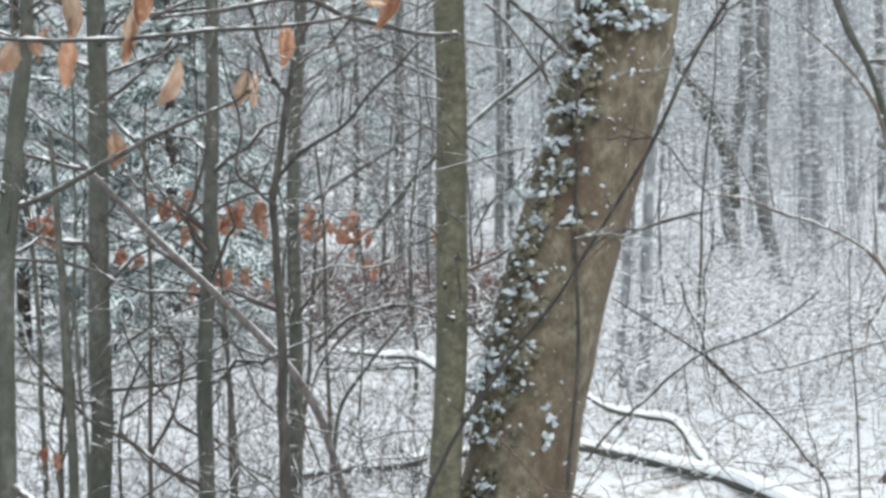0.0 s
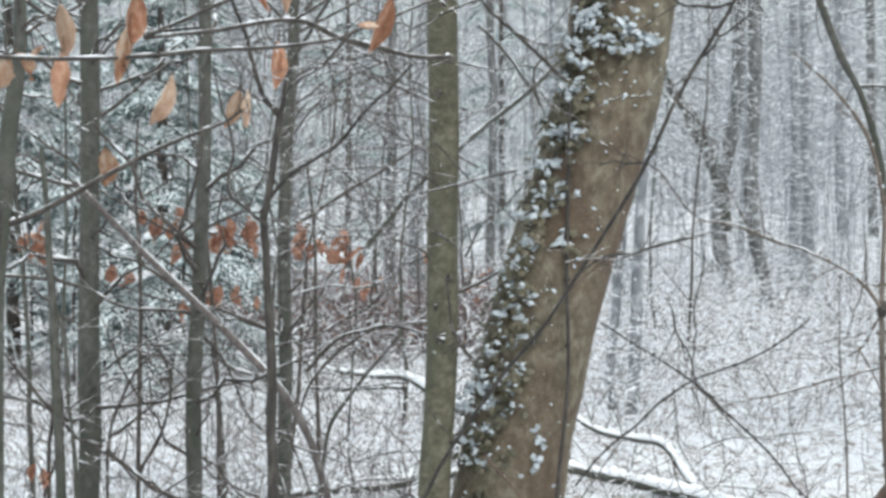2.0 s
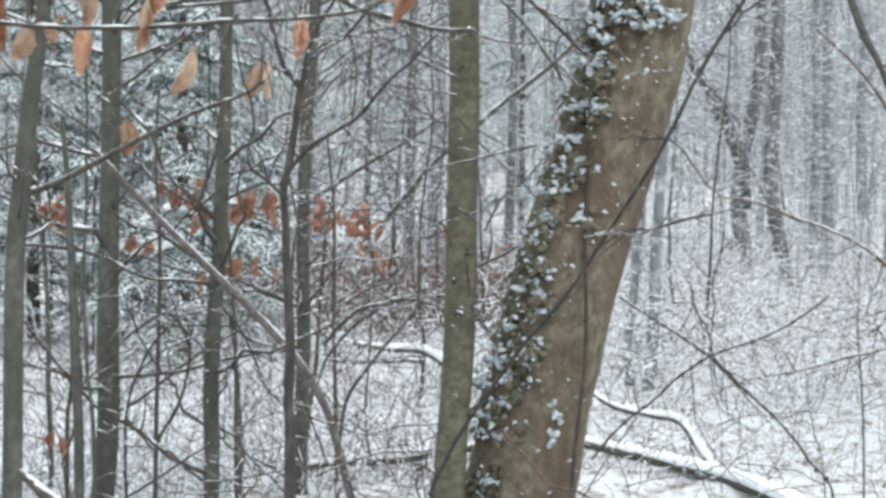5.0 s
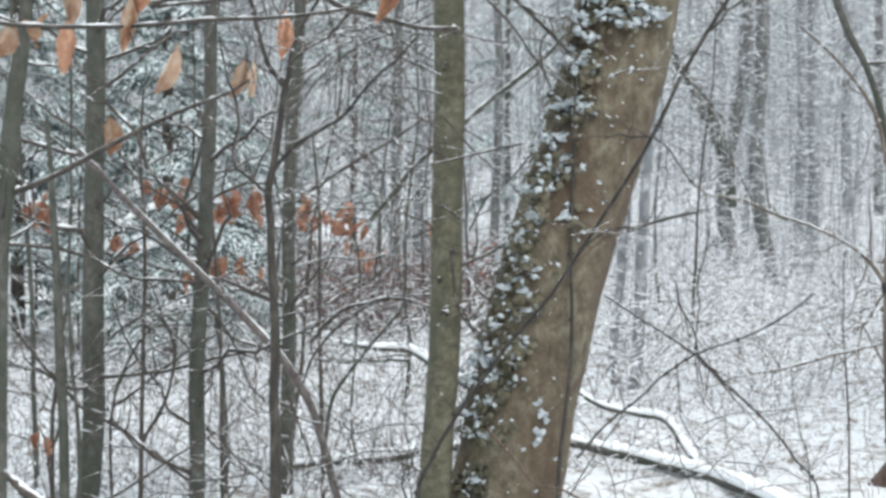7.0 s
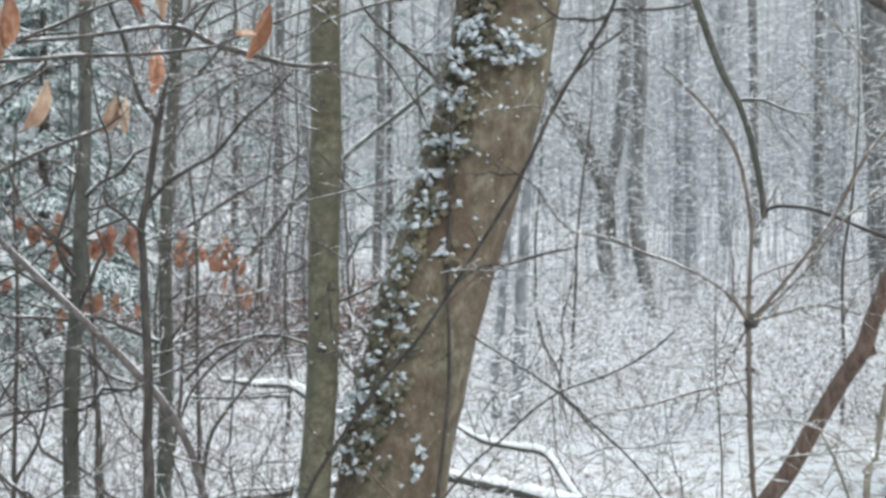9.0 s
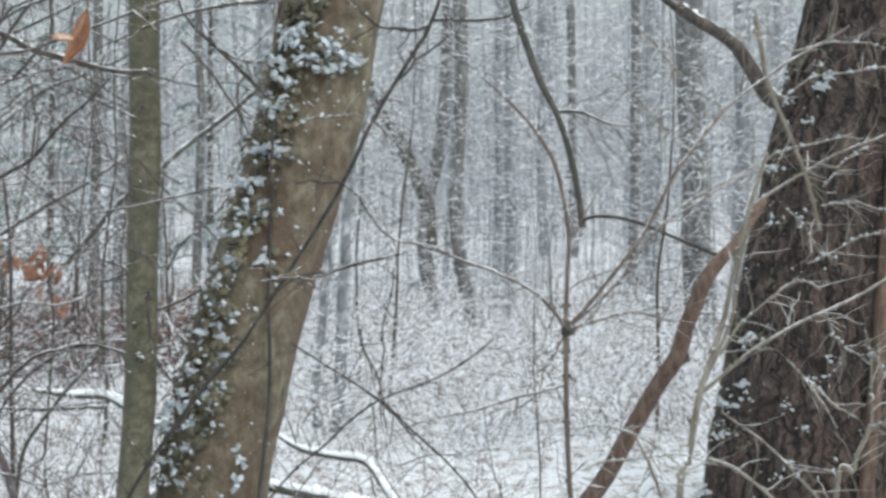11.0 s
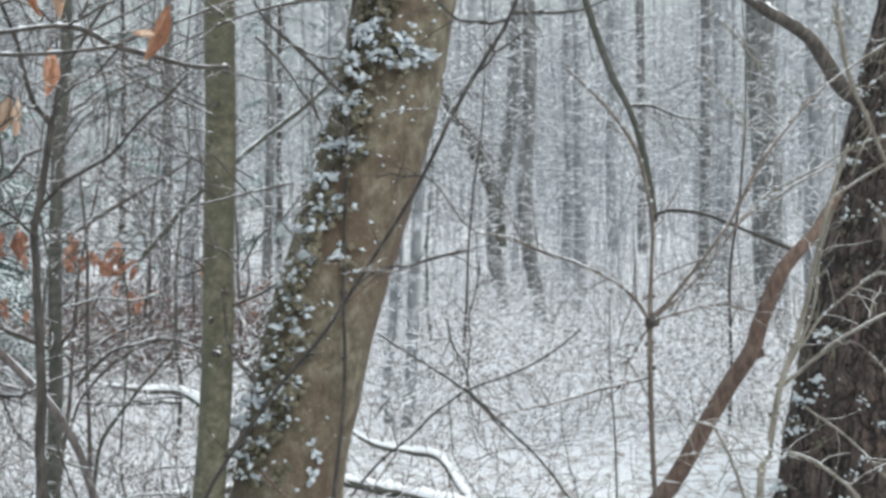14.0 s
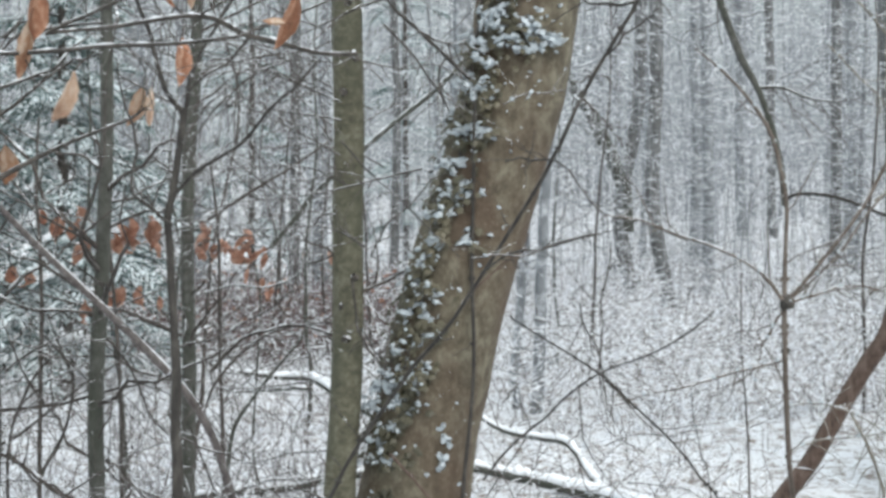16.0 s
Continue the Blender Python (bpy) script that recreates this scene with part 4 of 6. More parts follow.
low = limb_thing("leafy_sapling", "low stem with a few rust-brown leaves", "sapling", [[(-1.654, 7.000, -0.132, 0.007), (-1.659, 7.000, 0.063, 0.006), (-1.674, 7.000, 0.306, 0.005), (-1.691, 7.000, 0.452, 0.004), (-1.739, 7.000, 0.524, 0.002)]], MAT_TWIG, 4, 0.2, 605, 0.3, 6)
for a, b in [((-1.715, 7.000, 0.486), (-1.735, 7.000, 0.408)), ((-1.682, 7.000, 0.464), (-1.663, 7.000, 0.389)), ((-1.653, 7.000, 0.447), (-1.683, 7.000, 0.379))]:
    hang_leaf(low, a, b, 1.1, 1, 0.4, RUST)

# ---- fallen tree in the snow ----
limb_thing("fallen_tree", "fallen bare tree lying in the snow, thick snow on top", "log", [
    [(1.890, 7.600, -0.092, 0.040), (1.659, 8.000, -0.033, 0.038), (1.454, 8.400, 0.006, 0.036), (1.207, 8.700, 0.049, 0.034), (0.965, 8.950, 0.079, 0.032), (0.731, 9.100, 0.098, 0.030), (0.418, 9.100, 0.085, 0.028), (-0.021, 9.050, 0.063, 0.026), (-0.362, 9.000, 0.040, 0.030), (-0.666, 8.900, 0.020, 0.022), (-0.912, 8.900, -0.038, 0.012)],
    [(1.400, 8.600, -0.005, 0.022), (1.343, 8.900, 0.078, 0.021), (1.265, 9.100, 0.192, 0.020), (1.168, 9.200, 0.226, 0.019), (1.006, 9.300, 0.235, 0.017), (0.855, 9.400, 0.280, 0.016), (0.735, 9.500, 0.346, 0.007)]] + [
    [(0.423, 9.200, 0.067, 0.034), (0.267, 10.400, 0.124, 0.032), (0.171, 11.000, 0.152, 0.030), (-0.056, 11.500, 0.215, 0.030), (-0.197, 11.700, 0.265, 0.028), (-0.461, 11.800, 0.286, 0.022), (-0.710, 11.900, 0.308, 0.014), (-0.852, 11.900, 0.359, 0.006)],
    [(-0.197, 11.700, 0.257, 0.014), (-0.419, 11.700, 0.229, 0.012), (-0.706, 11.800, 0.189, 0.010), (-0.956, 11.900, 0.246, 0.006)]], MAT_GREY, 7, 0.5, 641, 0.9, 10, "limb", n=44, wobble=0.01, snow_size=1.0, twig_mat=MAT_TWIG, drift=(0, 1, 2))

# ---- shrub stems before the leaning beech ----
shrub = limb_thing("shrub_stem", "long dark slanting shrub stem with budded twigs", "branch", [
    [(-0.175, 3.800, -0.017, 0.0070), (-0.063, 3.700, 0.838, 0.0055), (-0.024, 3.650, 0.981, 0.0047), (0.029, 3.600, 1.085, 0.0047), (0.082, 3.550, 1.170, 0.0047), (0.147, 3.500, 1.267, 0.0047), (0.213, 3.400, 1.357, 0.0039), (0.275, 3.300, 1.470, 0.0039), (0.344, 3.200, 1.595, 0.0039), (0.395, 3.100, 1.697, 0.0039), (0.450, 3.100, 1.813, 0.0039), (0.514, 3.100, 1.923, 0.0039), (0.558, 3.100, 1.997, 0.0039), (0.582, 3.100, 2.081, 0.0031)],
    [(0.556, 3.100, 1.995, 0.0031), (0.514, 3.100, 1.987, 0.0031), (0.461, 3.100, 1.985, 0.0023), (0.421, 3.100, 2.024, 0.0023), (0.398, 3.100, 2.072, 0.0016)]] + [
    [(0.561, 3.100, 2.001, 0.0031), (0.609, 3.100, 2.007, 0.0031), (0.661, 3.100, 2.009, 0.0031), (0.703, 3.100, 2.012, 0.0023), (0.756, 3.100, 2.037, 0.0016)],
    [(0.498, 3.100, 1.892, 0.0023), (0.545, 3.100, 1.939, 0.0023), (0.598, 3.100, 1.981, 0.0016)],
    [(0.275, 3.300, 1.472, 0.0023), (0.332, 3.200, 1.516, 0.0023), (0.387, 3.200, 1.525, 0.0023), (0.453, 3.200, 1.542, 0.0023), (0.518, 3.200, 1.556, 0.0016)],
    [(0.091, 3.500, 1.255, 0.0031), (0.087, 3.500, 1.273, 0.0031), (0.063, 3.600, 1.300, 0.0023), (0.035, 3.700, 1.332, 0.0023)],
    [(0.395, 3.100, 1.694, 0.0023), (0.344, 3.100, 1.697, 0.0023), (0.302, 3.100, 1.690, 0.0016)]], MAT_BARE, 6, 0.14, 671, 0.2, 8, "stem", buds=0.09)
ACROSS = [
    [(0.232, 3.00, 1.514, 0.0018), (0.278, 3.00, 1.521, 0.0018), (0.329, 3.00, 1.521, 0.0017), (0.380, 3.00, 1.535, 0.0016), (0.431, 3.00, 1.551, 0.0015), (0.472, 3.00, 1.556, 0.0014)],
    [(0.328, 2.60, 1.689, 0.0014), (0.355, 2.60, 1.667, 0.0014), (0.382, 2.60, 1.632, 0.0013), (0.409, 2.60, 1.599, 0.0012), (0.480, 2.60, 1.579, 0.0011), (0.543, 2.60, 1.557, 0.0011)],
    [(0.287, 3.00, 1.790, 0.0014), (0.326, 3.00, 1.810, 0.0013), (0.367, 3.00, 1.819, 0.0012), (0.413, 3.00, 1.816, 0.0010)],
    [(0.450, 3.20, 1.845, 0.0015), (0.488, 3.20, 1.858, 0.0013), (0.526, 3.20, 1.856, 0.0011)],
    [(0.490, 3.40, 1.834, 0.0021), (0.520, 3.40, 1.800, 0.0019), (0.561, 3.40, 1.754, 0.0016), (0.584, 3.40, 1.725, 0.0014)],
]
limb_thing("", "", "", ACROSS, MAT_TWIG, 9, 0.09, 677, 0.25, 6, "twig", host=shrub, beads=3)
BASE_TWIG = [
    [(0.137, 5.00, 0.836, 0.0044), (0.210, 5.00, 0.753, 0.0043), (0.279, 5.00, 0.673, 0.0041), (0.366, 5.00, 0.646, 0.0039), (0.444, 5.00, 0.608, 0.0038)],
    [(0.421, 5.40, 1.297, 0.0041), (0.480, 5.40, 1.353, 0.0034), (0.535, 5.40, 1.400, 0.0028), (0.608, 5.40, 1.437, 0.0022)],
]
limb_thing("creeper", "red-brown creeper stem over a trunk foot", "vine", BASE_TWIG, MAT_VINE, 4, 0.12, 687, 0.25, 7)
limb_thing("hanging_vine", "thin dark vine hanging down a smooth trunk", "vine", [
    [(0.478, 5.890, 1.958, 0.005), (0.473, 5.890, 1.787, 0.006), (0.468, 5.890, 1.586, 0.006), (0.462, 5.880, 1.345, 0.007), (0.457, 5.880, 1.103, 0.007), (0.448, 5.880, 0.861, 0.007), (0.435, 5.880, 0.614, 0.008), (0.422, 5.880, 0.374, 0.009), (0.408, 5.880, 0.070, 0.010)]], MAT_BARE, 5, 0.1, 691, 0.05, 8, n=40, wobble=0.004, beads=26, buds=0.1)
limb_thing("bare_shrub", "fine crossing twigs with buds, close by", "twig", [
    [(0.207, 2.100, 1.476, 0.0011), (0.269, 2.050, 1.442, 0.0011), (0.311, 2.000, 1.415, 0.0015), (0.353, 2.050, 1.377, 0.0015), (0.412, 2.100, 1.319, 0.0015), (0.466, 2.150, 1.255, 0.0015), (0.514, 2.200, 1.166, 0.0015), (0.548, 2.200, 0.716, 0.0018), (0.559, 2.200, -0.097, 0.0018)],
    [(0.287, 2.000, 1.501, 0.0011), (0.300, 2.000, 1.459, 0.0011), (0.313, 2.000, 1.414, 0.0011), (0.334, 2.020, 1.391, 0.0015)],
    [(0.182, 2.200, 1.251, 0.0015), (0.220, 2.200, 1.297, 0.0015), (0.256, 2.150, 1.338, 0.0015), (0.289, 2.100, 1.381, 0.0015), (0.311, 2.000, 1.415, 0.0011), (0.365, 2.000, 1.437, 0.0011), (0.413, 2.000, 1.460, 0.0011), (0.454, 2.000, 1.486, 0.0011)]] + [
    [(0.356, 2.200, 1.568, 0.0011), (0.329, 2.100, 1.514, 0.0011), (0.319, 2.050, 1.462, 0.0011), (0.311, 2.000, 1.415, 0.0011)]], MAT_BARE, 6, 0.13, 701, 0.06, 6, twig_mat=MAT_TWIG, buds=0.045)

# ---- right-hand side: young whip, vine, shoots ----
whip = limb_thing("budded_whip", "slender tan shoot with a swollen node and side shoots", "sapling", [
    [(0.731, 2.500, -0.150, 0.006), (0.713, 2.500, 0.608, 0.005), (0.704, 2.500, 1.007, 0.004), (0.677, 2.450, 1.162, 0.004), (0.664, 2.430, 1.227, 0.004), (0.653, 2.410, 1.343, 0.004), (0.648, 2.400, 1.470, 0.004), (0.651, 2.400, 1.557, 0.003), (0.652, 2.400, 1.617, 0.003), (0.636, 2.400, 1.693, 0.003), (0.617, 2.400, 1.735, 0.003), (0.585, 2.400, 1.777, 0.002), (0.554, 2.400, 1.810, 0.002), (0.515, 2.400, 1.843, 0.001)],
    [(0.649, 2.400, 1.472, 0.003), (0.702, 2.400, 1.532, 0.003), (0.763, 2.400, 1.609, 0.003), (0.831, 2.420, 1.722, 0.003), (0.918, 2.450, 1.816, 0.002), (1.035, 2.500, 1.889, 0.002), (1.140, 2.500, 1.944, 0.002)]] + [
    [(0.652, 2.400, 1.474, 0.002), (0.725, 2.420, 1.535, 0.002), (0.793, 2.440, 1.613, 0.002), (0.882, 2.460, 1.666, 0.002), (0.980, 2.500, 1.718, 0.001)],
    [(0.648, 2.400, 1.472, 0.003), (0.627, 2.400, 1.494, 0.003), (0.601, 2.400, 1.523, 0.002), (0.566, 2.420, 1.546, 0.002), (0.537, 2.450, 1.560, 0.002), (0.499, 2.500, 1.571, 0.002), (0.450, 2.500, 1.588, 0.002), (0.397, 2.500, 1.597, 0.001)],
    [(0.649, 2.400, 1.470, 0.002), (0.702, 2.400, 1.486, 0.002), (0.746, 2.400, 1.494, 0.002), (0.814, 2.400, 1.482, 0.001)],
    [(0.647, 2.400, 1.464, 0.002), (0.628, 2.400, 1.430, 0.002), (0.611, 2.400, 1.396, 0.001), (0.603, 2.400, 1.345, 0.001)]] + [
    [(0.652, 2.410, 1.386, 0.002), (0.589, 2.400, 1.369, 0.002), (0.520, 2.400, 1.354, 0.002), (0.451, 2.400, 1.337, 0.001), (0.383, 2.400, 1.318, 0.001)]], MAT_TAN, 8, 0.1, 721, 0.1, 8, n=30, beads=6, buds=0.07)

g = rng_of(725)
for at, size in (((0.648, 2.40, 1.470), 0.0085), ((0.651, 2.405, 1.400), 0.0045)):
    blob_mesh("node", [blob(g, np.array(at) + g.normal(0, size * 0.3, 3), size, 1.0) for _ in range(3)], whip, "dark swollen node", MAT_BARE)

hang = limb_thing("hanging_branch", "grey-brown broken branch hanging down, thin dark side twig", "branch", [
    [(1.893, 8.600, 2.929, 0.021), (1.957, 8.600, 2.693, 0.021), (2.020, 8.600, 2.515, 0.021), (2.100, 8.600, 2.307, 0.021), (2.195, 8.600, 2.128, 0.017), (2.275, 8.600, 1.888, 0.019), (2.318, 8.600, 1.676, 0.018), (2.336, 8.600, 1.531, 0.020)],
    [(2.194, 8.600, 2.153, 0.010), (2.304, 8.600, 2.155, 0.009), (2.461, 8.600, 2.103, 0.007), (2.619, 8.600, 2.075, 0.004)]], MAT_GREY, 14, 0.45, 741, 0.3, 10, twig_mat=MAT_TWIG)
limb_thing("", "", "", [
    [(2.329, 8.600, 1.555, 0.009), (2.361, 8.500, 1.593, 0.009), (2.456, 8.400, 1.594, 0.009), (2.535, 8.200, 1.567, 0.009), (2.685, 8.100, 1.494, 0.008), (2.803, 8.000, 1.437, 0.011), (2.863, 7.900, 1.403, 0.010)]], MAT_BARE, 3, 0.2, 747, 0.04, 10, "side_twig", host=hang)
vine = limb_thing("thick_vine", "thick red-brown vine climbing towards a pine", "vine", [
    [(1.989, 8.600, -0.576, 0.052), (2.148, 8.500, -0.193, 0.050), (2.280, 8.400, 0.059, 0.048), (2.397, 8.300, 0.264, 0.046), (2.517, 8.200, 0.531, 0.045), (2.605, 8.100, 0.729, 0.044), (2.690, 8.000, 0.894, 0.044), (2.725, 7.950, 1.067, 0.041), (2.765, 7.900, 1.241, 0.039), (2.852, 7.900, 1.374, 0.035), (2.994, 7.950, 1.496, 0.030), (3.186, 8.100, 1.683, 0.025)]], MAT_VINE, 0, 0.4, 761, 0.04, 14, n=60, wobble=0.008, snow_size=0.4)
g = rng_of(765)
for at, size in (((2.690, 7.99, 0.894), 0.034), ((2.397, 8.29, 0.264), 0.036), ((2.765, 7.90, 1.241), 0.030)):
    blob_mesh("knot", [blob(g, np.array(at), size, 1.0)], vine, "swollen knot on the vine", MAT_VINE)
limb_thing("", "", "", [
    [(2.526, 8.68, 3.023, 0.024), (2.701, 8.68, 2.882, 0.028), (2.915, 8.70, 2.726, 0.033), (3.072, 8.73, 2.647, 0.036), (3.232, 8.76, 2.561, 0.039), (3.327, 8.79, 2.457, 0.042), (3.414, 8.82, 2.344, 0.045), (3.494, 8.85, 2.266, 0.048), (3.618, 8.88, 2.216, 0.052)]], MAT_DARK, 5, 0.4, 771, 0.6, 12, "dead_branch", host=pine)
limb_thing("climbing_vine", "light brown woody vine flat against pine bark", "vine", [
    [(4.051, 8.360, 2.518, 0.035), (4.013, 8.360, 1.938, 0.036), (3.955, 8.350, 1.325, 0.038), (3.929, 8.340, 0.866, 0.040), (3.881, 8.330, 0.438, 0.042), (3.863, 8.330, 0.001, 0.044), (3.819, 8.300, -0.509, 0.046)]], MAT_VINE, 0, 0.3, 775, 0.2, 10, wobble=0.01)
SHOOTS_A = [
    [(1.208, 3.60, -0.120, 0.0121), (1.228, 3.60, 0.949, 0.0086), (1.248, 3.60, 1.075, 0.0080), (1.270, 3.60, 1.225, 0.0074), (1.296, 3.60, 1.302, 0.0068), (1.330, 3.60, 1.406, 0.0062), (1.355, 3.60, 1.523, 0.0055), (1.394, 3.60, 1.666, 0.0049), (1.428, 3.60, 1.777, 0.0043)],
    [(1.270, 3.60, 1.225, 0.0055), (1.318, 3.60, 1.315, 0.0048), (1.354, 3.60, 1.419, 0.0041), (1.366, 3.60, 1.523, 0.0034), (1.392, 3.60, 1.627, 0.0027)],
    [(1.273, 3.60, 1.227, 0.0049), (1.370, 3.60, 1.302, 0.0045), (1.411, 3.60, 1.327, 0.0041), (1.506, 3.60, 1.384, 0.0037), (1.631, 3.60, 1.442, 0.0033), (1.770, 3.60, 1.513, 0.0030)]] + [
    [(1.318, 3.60, 1.315, 0.0032), (1.368, 3.60, 1.386, 0.0029), (1.423, 3.60, 1.434, 0.0026), (1.505, 3.60, 1.484, 0.0023), (1.560, 3.60, 1.464, 0.0020)],
]
SHOOTS_B = [
    [(1.227, 3.40, 1.110, 0.0033), (1.285, 3.40, 1.086, 0.0037), (1.351, 3.40, 1.040, 0.0042), (1.394, 3.40, 0.979, 0.0046), (1.419, 3.40, 0.884, 0.0051)],
    [(1.291, 3.50, 1.198, 0.0024), (1.388, 3.50, 1.132, 0.0028), (1.471, 3.50, 1.051, 0.0032), (1.542, 3.50, 0.972, 0.0036), (1.596, 3.50, 0.857, 0.0041)],
    [(1.545, 3.50, -0.120, 0.0092), (1.565, 3.50, 0.956, 0.0066), (1.606, 3.50, 1.064, 0.0060), (1.647, 3.50, 1.160, 0.0054)],
    [(1.647, 3.50, 1.160, 0.0031), (1.676, 3.50, 1.163, 0.0028), (1.722, 3.50, 1.170, 0.0024)],
    [(1.647, 3.50, 1.160, 0.0038), (1.644, 3.50, 1.270, 0.0032), (1.631, 3.50, 1.373, 0.0026)]] + [
    [(1.446, 3.50, 1.313, 0.0024), (1.508, 3.50, 1.258, 0.0024), (1.563, 3.50, 1.206, 0.0024), (1.604, 3.50, 1.185, 0.0024)],
    [(1.535, 3.50, 1.415, 0.0026), (1.560, 3.50, 1.361, 0.0022), (1.596, 3.50, 1.327, 0.0017)],
    [(1.629, 3.50, 1.347, 0.0022), (1.664, 3.50, 1.306, 0.0018), (1.680, 3.50, 1.269, 0.0014)],
]
SHOOTS_C = [
    [(1.389, 3.60, 1.656, 0.0037), (1.501, 3.60, 1.722, 0.0033), (1.611, 3.60, 1.783, 0.0029), (1.764, 3.60, 1.843, 0.0025)],
    [(1.176, 3.60, 1.610, 0.0027), (1.256, 3.60, 1.668, 0.0026), (1.363, 3.60, 1.725, 0.0024), (1.458, 3.60, 1.777, 0.0023), (1.555, 3.60, 1.809, 0.0021), (1.638, 3.60, 1.823, 0.0020)],
    [(1.396, 3.60, 2.093, 0.0062), (1.421, 3.60, 1.964, 0.0057), (1.460, 3.60, 1.872, 0.0053), (1.517, 3.60, 1.743, 0.0049), (1.558, 3.60, 1.599, 0.0044)],
    [(1.532, 3.60, 1.521, 0.0022), (1.628, 3.60, 1.573, 0.0018), (1.761, 3.60, 1.614, 0.0015)],
    [(1.564, 3.60, 1.660, 0.0022), (1.641, 3.60, 1.667, 0.0017), (1.725, 3.60, 1.645, 0.0012)]] + [
    [(1.563, 3.60, 1.700, 0.0020), (1.625, 3.60, 1.770, 0.0016), (1.673, 3.60, 1.792, 0.0012)],
    [(1.477, 3.60, 1.656, 0.0020), (1.530, 3.60, 1.602, 0.0017), (1.559, 3.60, 1.550, 0.0015), (1.601, 3.60, 1.537, 0.0012)],
]
SHOOTS_D = [
    [(0.976, 3.20, 2.031, 0.0022), (1.054, 3.20, 1.959, 0.0020), (1.139, 3.20, 1.881, 0.0017), (1.181, 3.20, 1.859, 0.0015)],
    [(0.943, 3.20, 1.923, 0.0020), (1.032, 3.20, 1.834, 0.0016), (1.099, 3.20, 1.776, 0.0013)],
    [(1.326, 3.20, 1.966, 0.0020), (1.270, 3.20, 2.016, 0.0016), (1.233, 3.20, 2.061, 0.0013)],
    [(1.315, 3.20, 1.885, 0.0017), (1.369, 3.20, 1.918, 0.0015), (1.456, 3.20, 1.934, 0.0013), (1.530, 3.20, 1.945, 0.0011)],
    [(1.326, 3.20, 1.968, 0.0020), (1.393, 3.20, 1.991, 0.0017), (1.467, 3.20, 1.998, 0.0014), (1.529, 3.20, 1.983, 0.0011)],
    [(0.863, 3.20, 1.209, 0.0020), (0.933, 3.20, 1.215, 0.0018), (0.993, 3.20, 1.198, 0.0016), (1.101, 3.20, 1.128, 0.0015), (1.162, 3.20, 1.142, 0.0013)]] + [
    [(1.023, 3.30, 1.185, 0.0027), (1.061, 3.30, 1.119, 0.0029), (1.087, 3.30, 1.047, 0.0032), (1.102, 3.30, 0.987, 0.0034), (1.114, 3.30, 0.890, 0.0036)],
    [(0.914, 3.30, 1.110, 0.0020), (0.975, 3.30, 1.121, 0.0019), (1.049, 3.30, 1.131, 0.0017), (1.129, 3.30, 1.134, 0.0015), (1.198, 3.30, 1.116, 0.0014)],
    [(0.808, 3.00, 1.422, 0.0016), (0.874, 3.00, 1.443, 0.0014), (0.940, 3.00, 1.453, 0.0012), (0.996, 3.00, 1.442, 0.0010)],
]
limb_thing("tan_shrub", "pale tan twiggy shoots crossing before a pine trunk", "shrub", SHOOTS_A + SHOOTS_B + SHOOTS_C + SHOOTS_D, MAT_SHOOT, 12, 0.15, 781, 0, 7, "shoot", beads=12, buds=0.07)
LOW_RIGHT = [
    [(1.262, 5.00, -0.120, 0.0044), (1.242, 5.00, 0.758, 0.0032), (1.236, 5.00, 0.897, 0.0028), (1.224, 5.00, 1.035, 0.0025), (1.218, 5.00, 1.173, 0.0021), (1.221, 5.00, 1.379, 0.0018)],
    [(1.218, 5.20, -0.120, 0.0030), (1.168, 5.20, 0.659, 0.0021), (1.139, 5.20, 0.776, 0.0018), (1.114, 5.20, 0.902, 0.0015), (1.105, 5.20, 1.010, 0.0012)],
    [(0.414, 5.40, 0.528, 0.0020), (0.487, 5.40, 0.649, 0.0020), (0.560, 5.40, 0.754, 0.0020), (0.606, 5.40, 0.818, 0.0020)],
    [(0.714, 5.00, 1.032, 0.0022), (0.721, 5.00, 0.929, 0.0020), (0.733, 5.00, 0.860, 0.0018), (0.795, 5.00, 0.756, 0.0016), (0.883, 5.00, 0.652, 0.0014)]] + [
    [(0.933, 5.40, 0.662, 0.0024), (1.045, 5.40, 0.652, 0.0021), (1.138, 5.40, 0.629, 0.0018), (1.213, 5.40, 0.592, 0.0015)],
    [(0.918, 5.20, 0.572, 0.0021), (1.025, 5.20, 0.616, 0.0018), (1.150, 5.20, 0.631, 0.0015), (1.276, 5.20, 0.647, 0.0012)],
    [(0.794, 5.00, 0.851, 0.0020), (0.914, 5.00, 0.881, 0.0017), (1.017, 5.00, 0.878, 0.0015), (1.085, 5.00, 0.905, 0.0011)],
    [(0.541, 5.20, 0.619, 0.0021), (0.649, 5.20, 0.647, 0.0018), (0.756, 5.20, 0.662, 0.0015), (0.881, 5.20, 0.699, 0.0012)],
    [(0.680, 4.80, 0.858, 0.0022), (0.706, 4.80, 0.766, 0.0017), (0.749, 4.80, 0.655, 0.0013)],
    [(1.144, 4.60, 1.235, 0.0018), (1.173, 4.60, 1.322, 0.0016), (1.188, 4.60, 1.385, 0.0013), (1.197, 4.60, 1.464, 0.0011)],
]
limb_thing("dark_shrub", "thin dark shoots crossing low over the snow", "shrub", LOW_RIGHT, MAT_TWIG, 9, 0.2, 801, 0.3, 6, beads=5, buds=0.08)

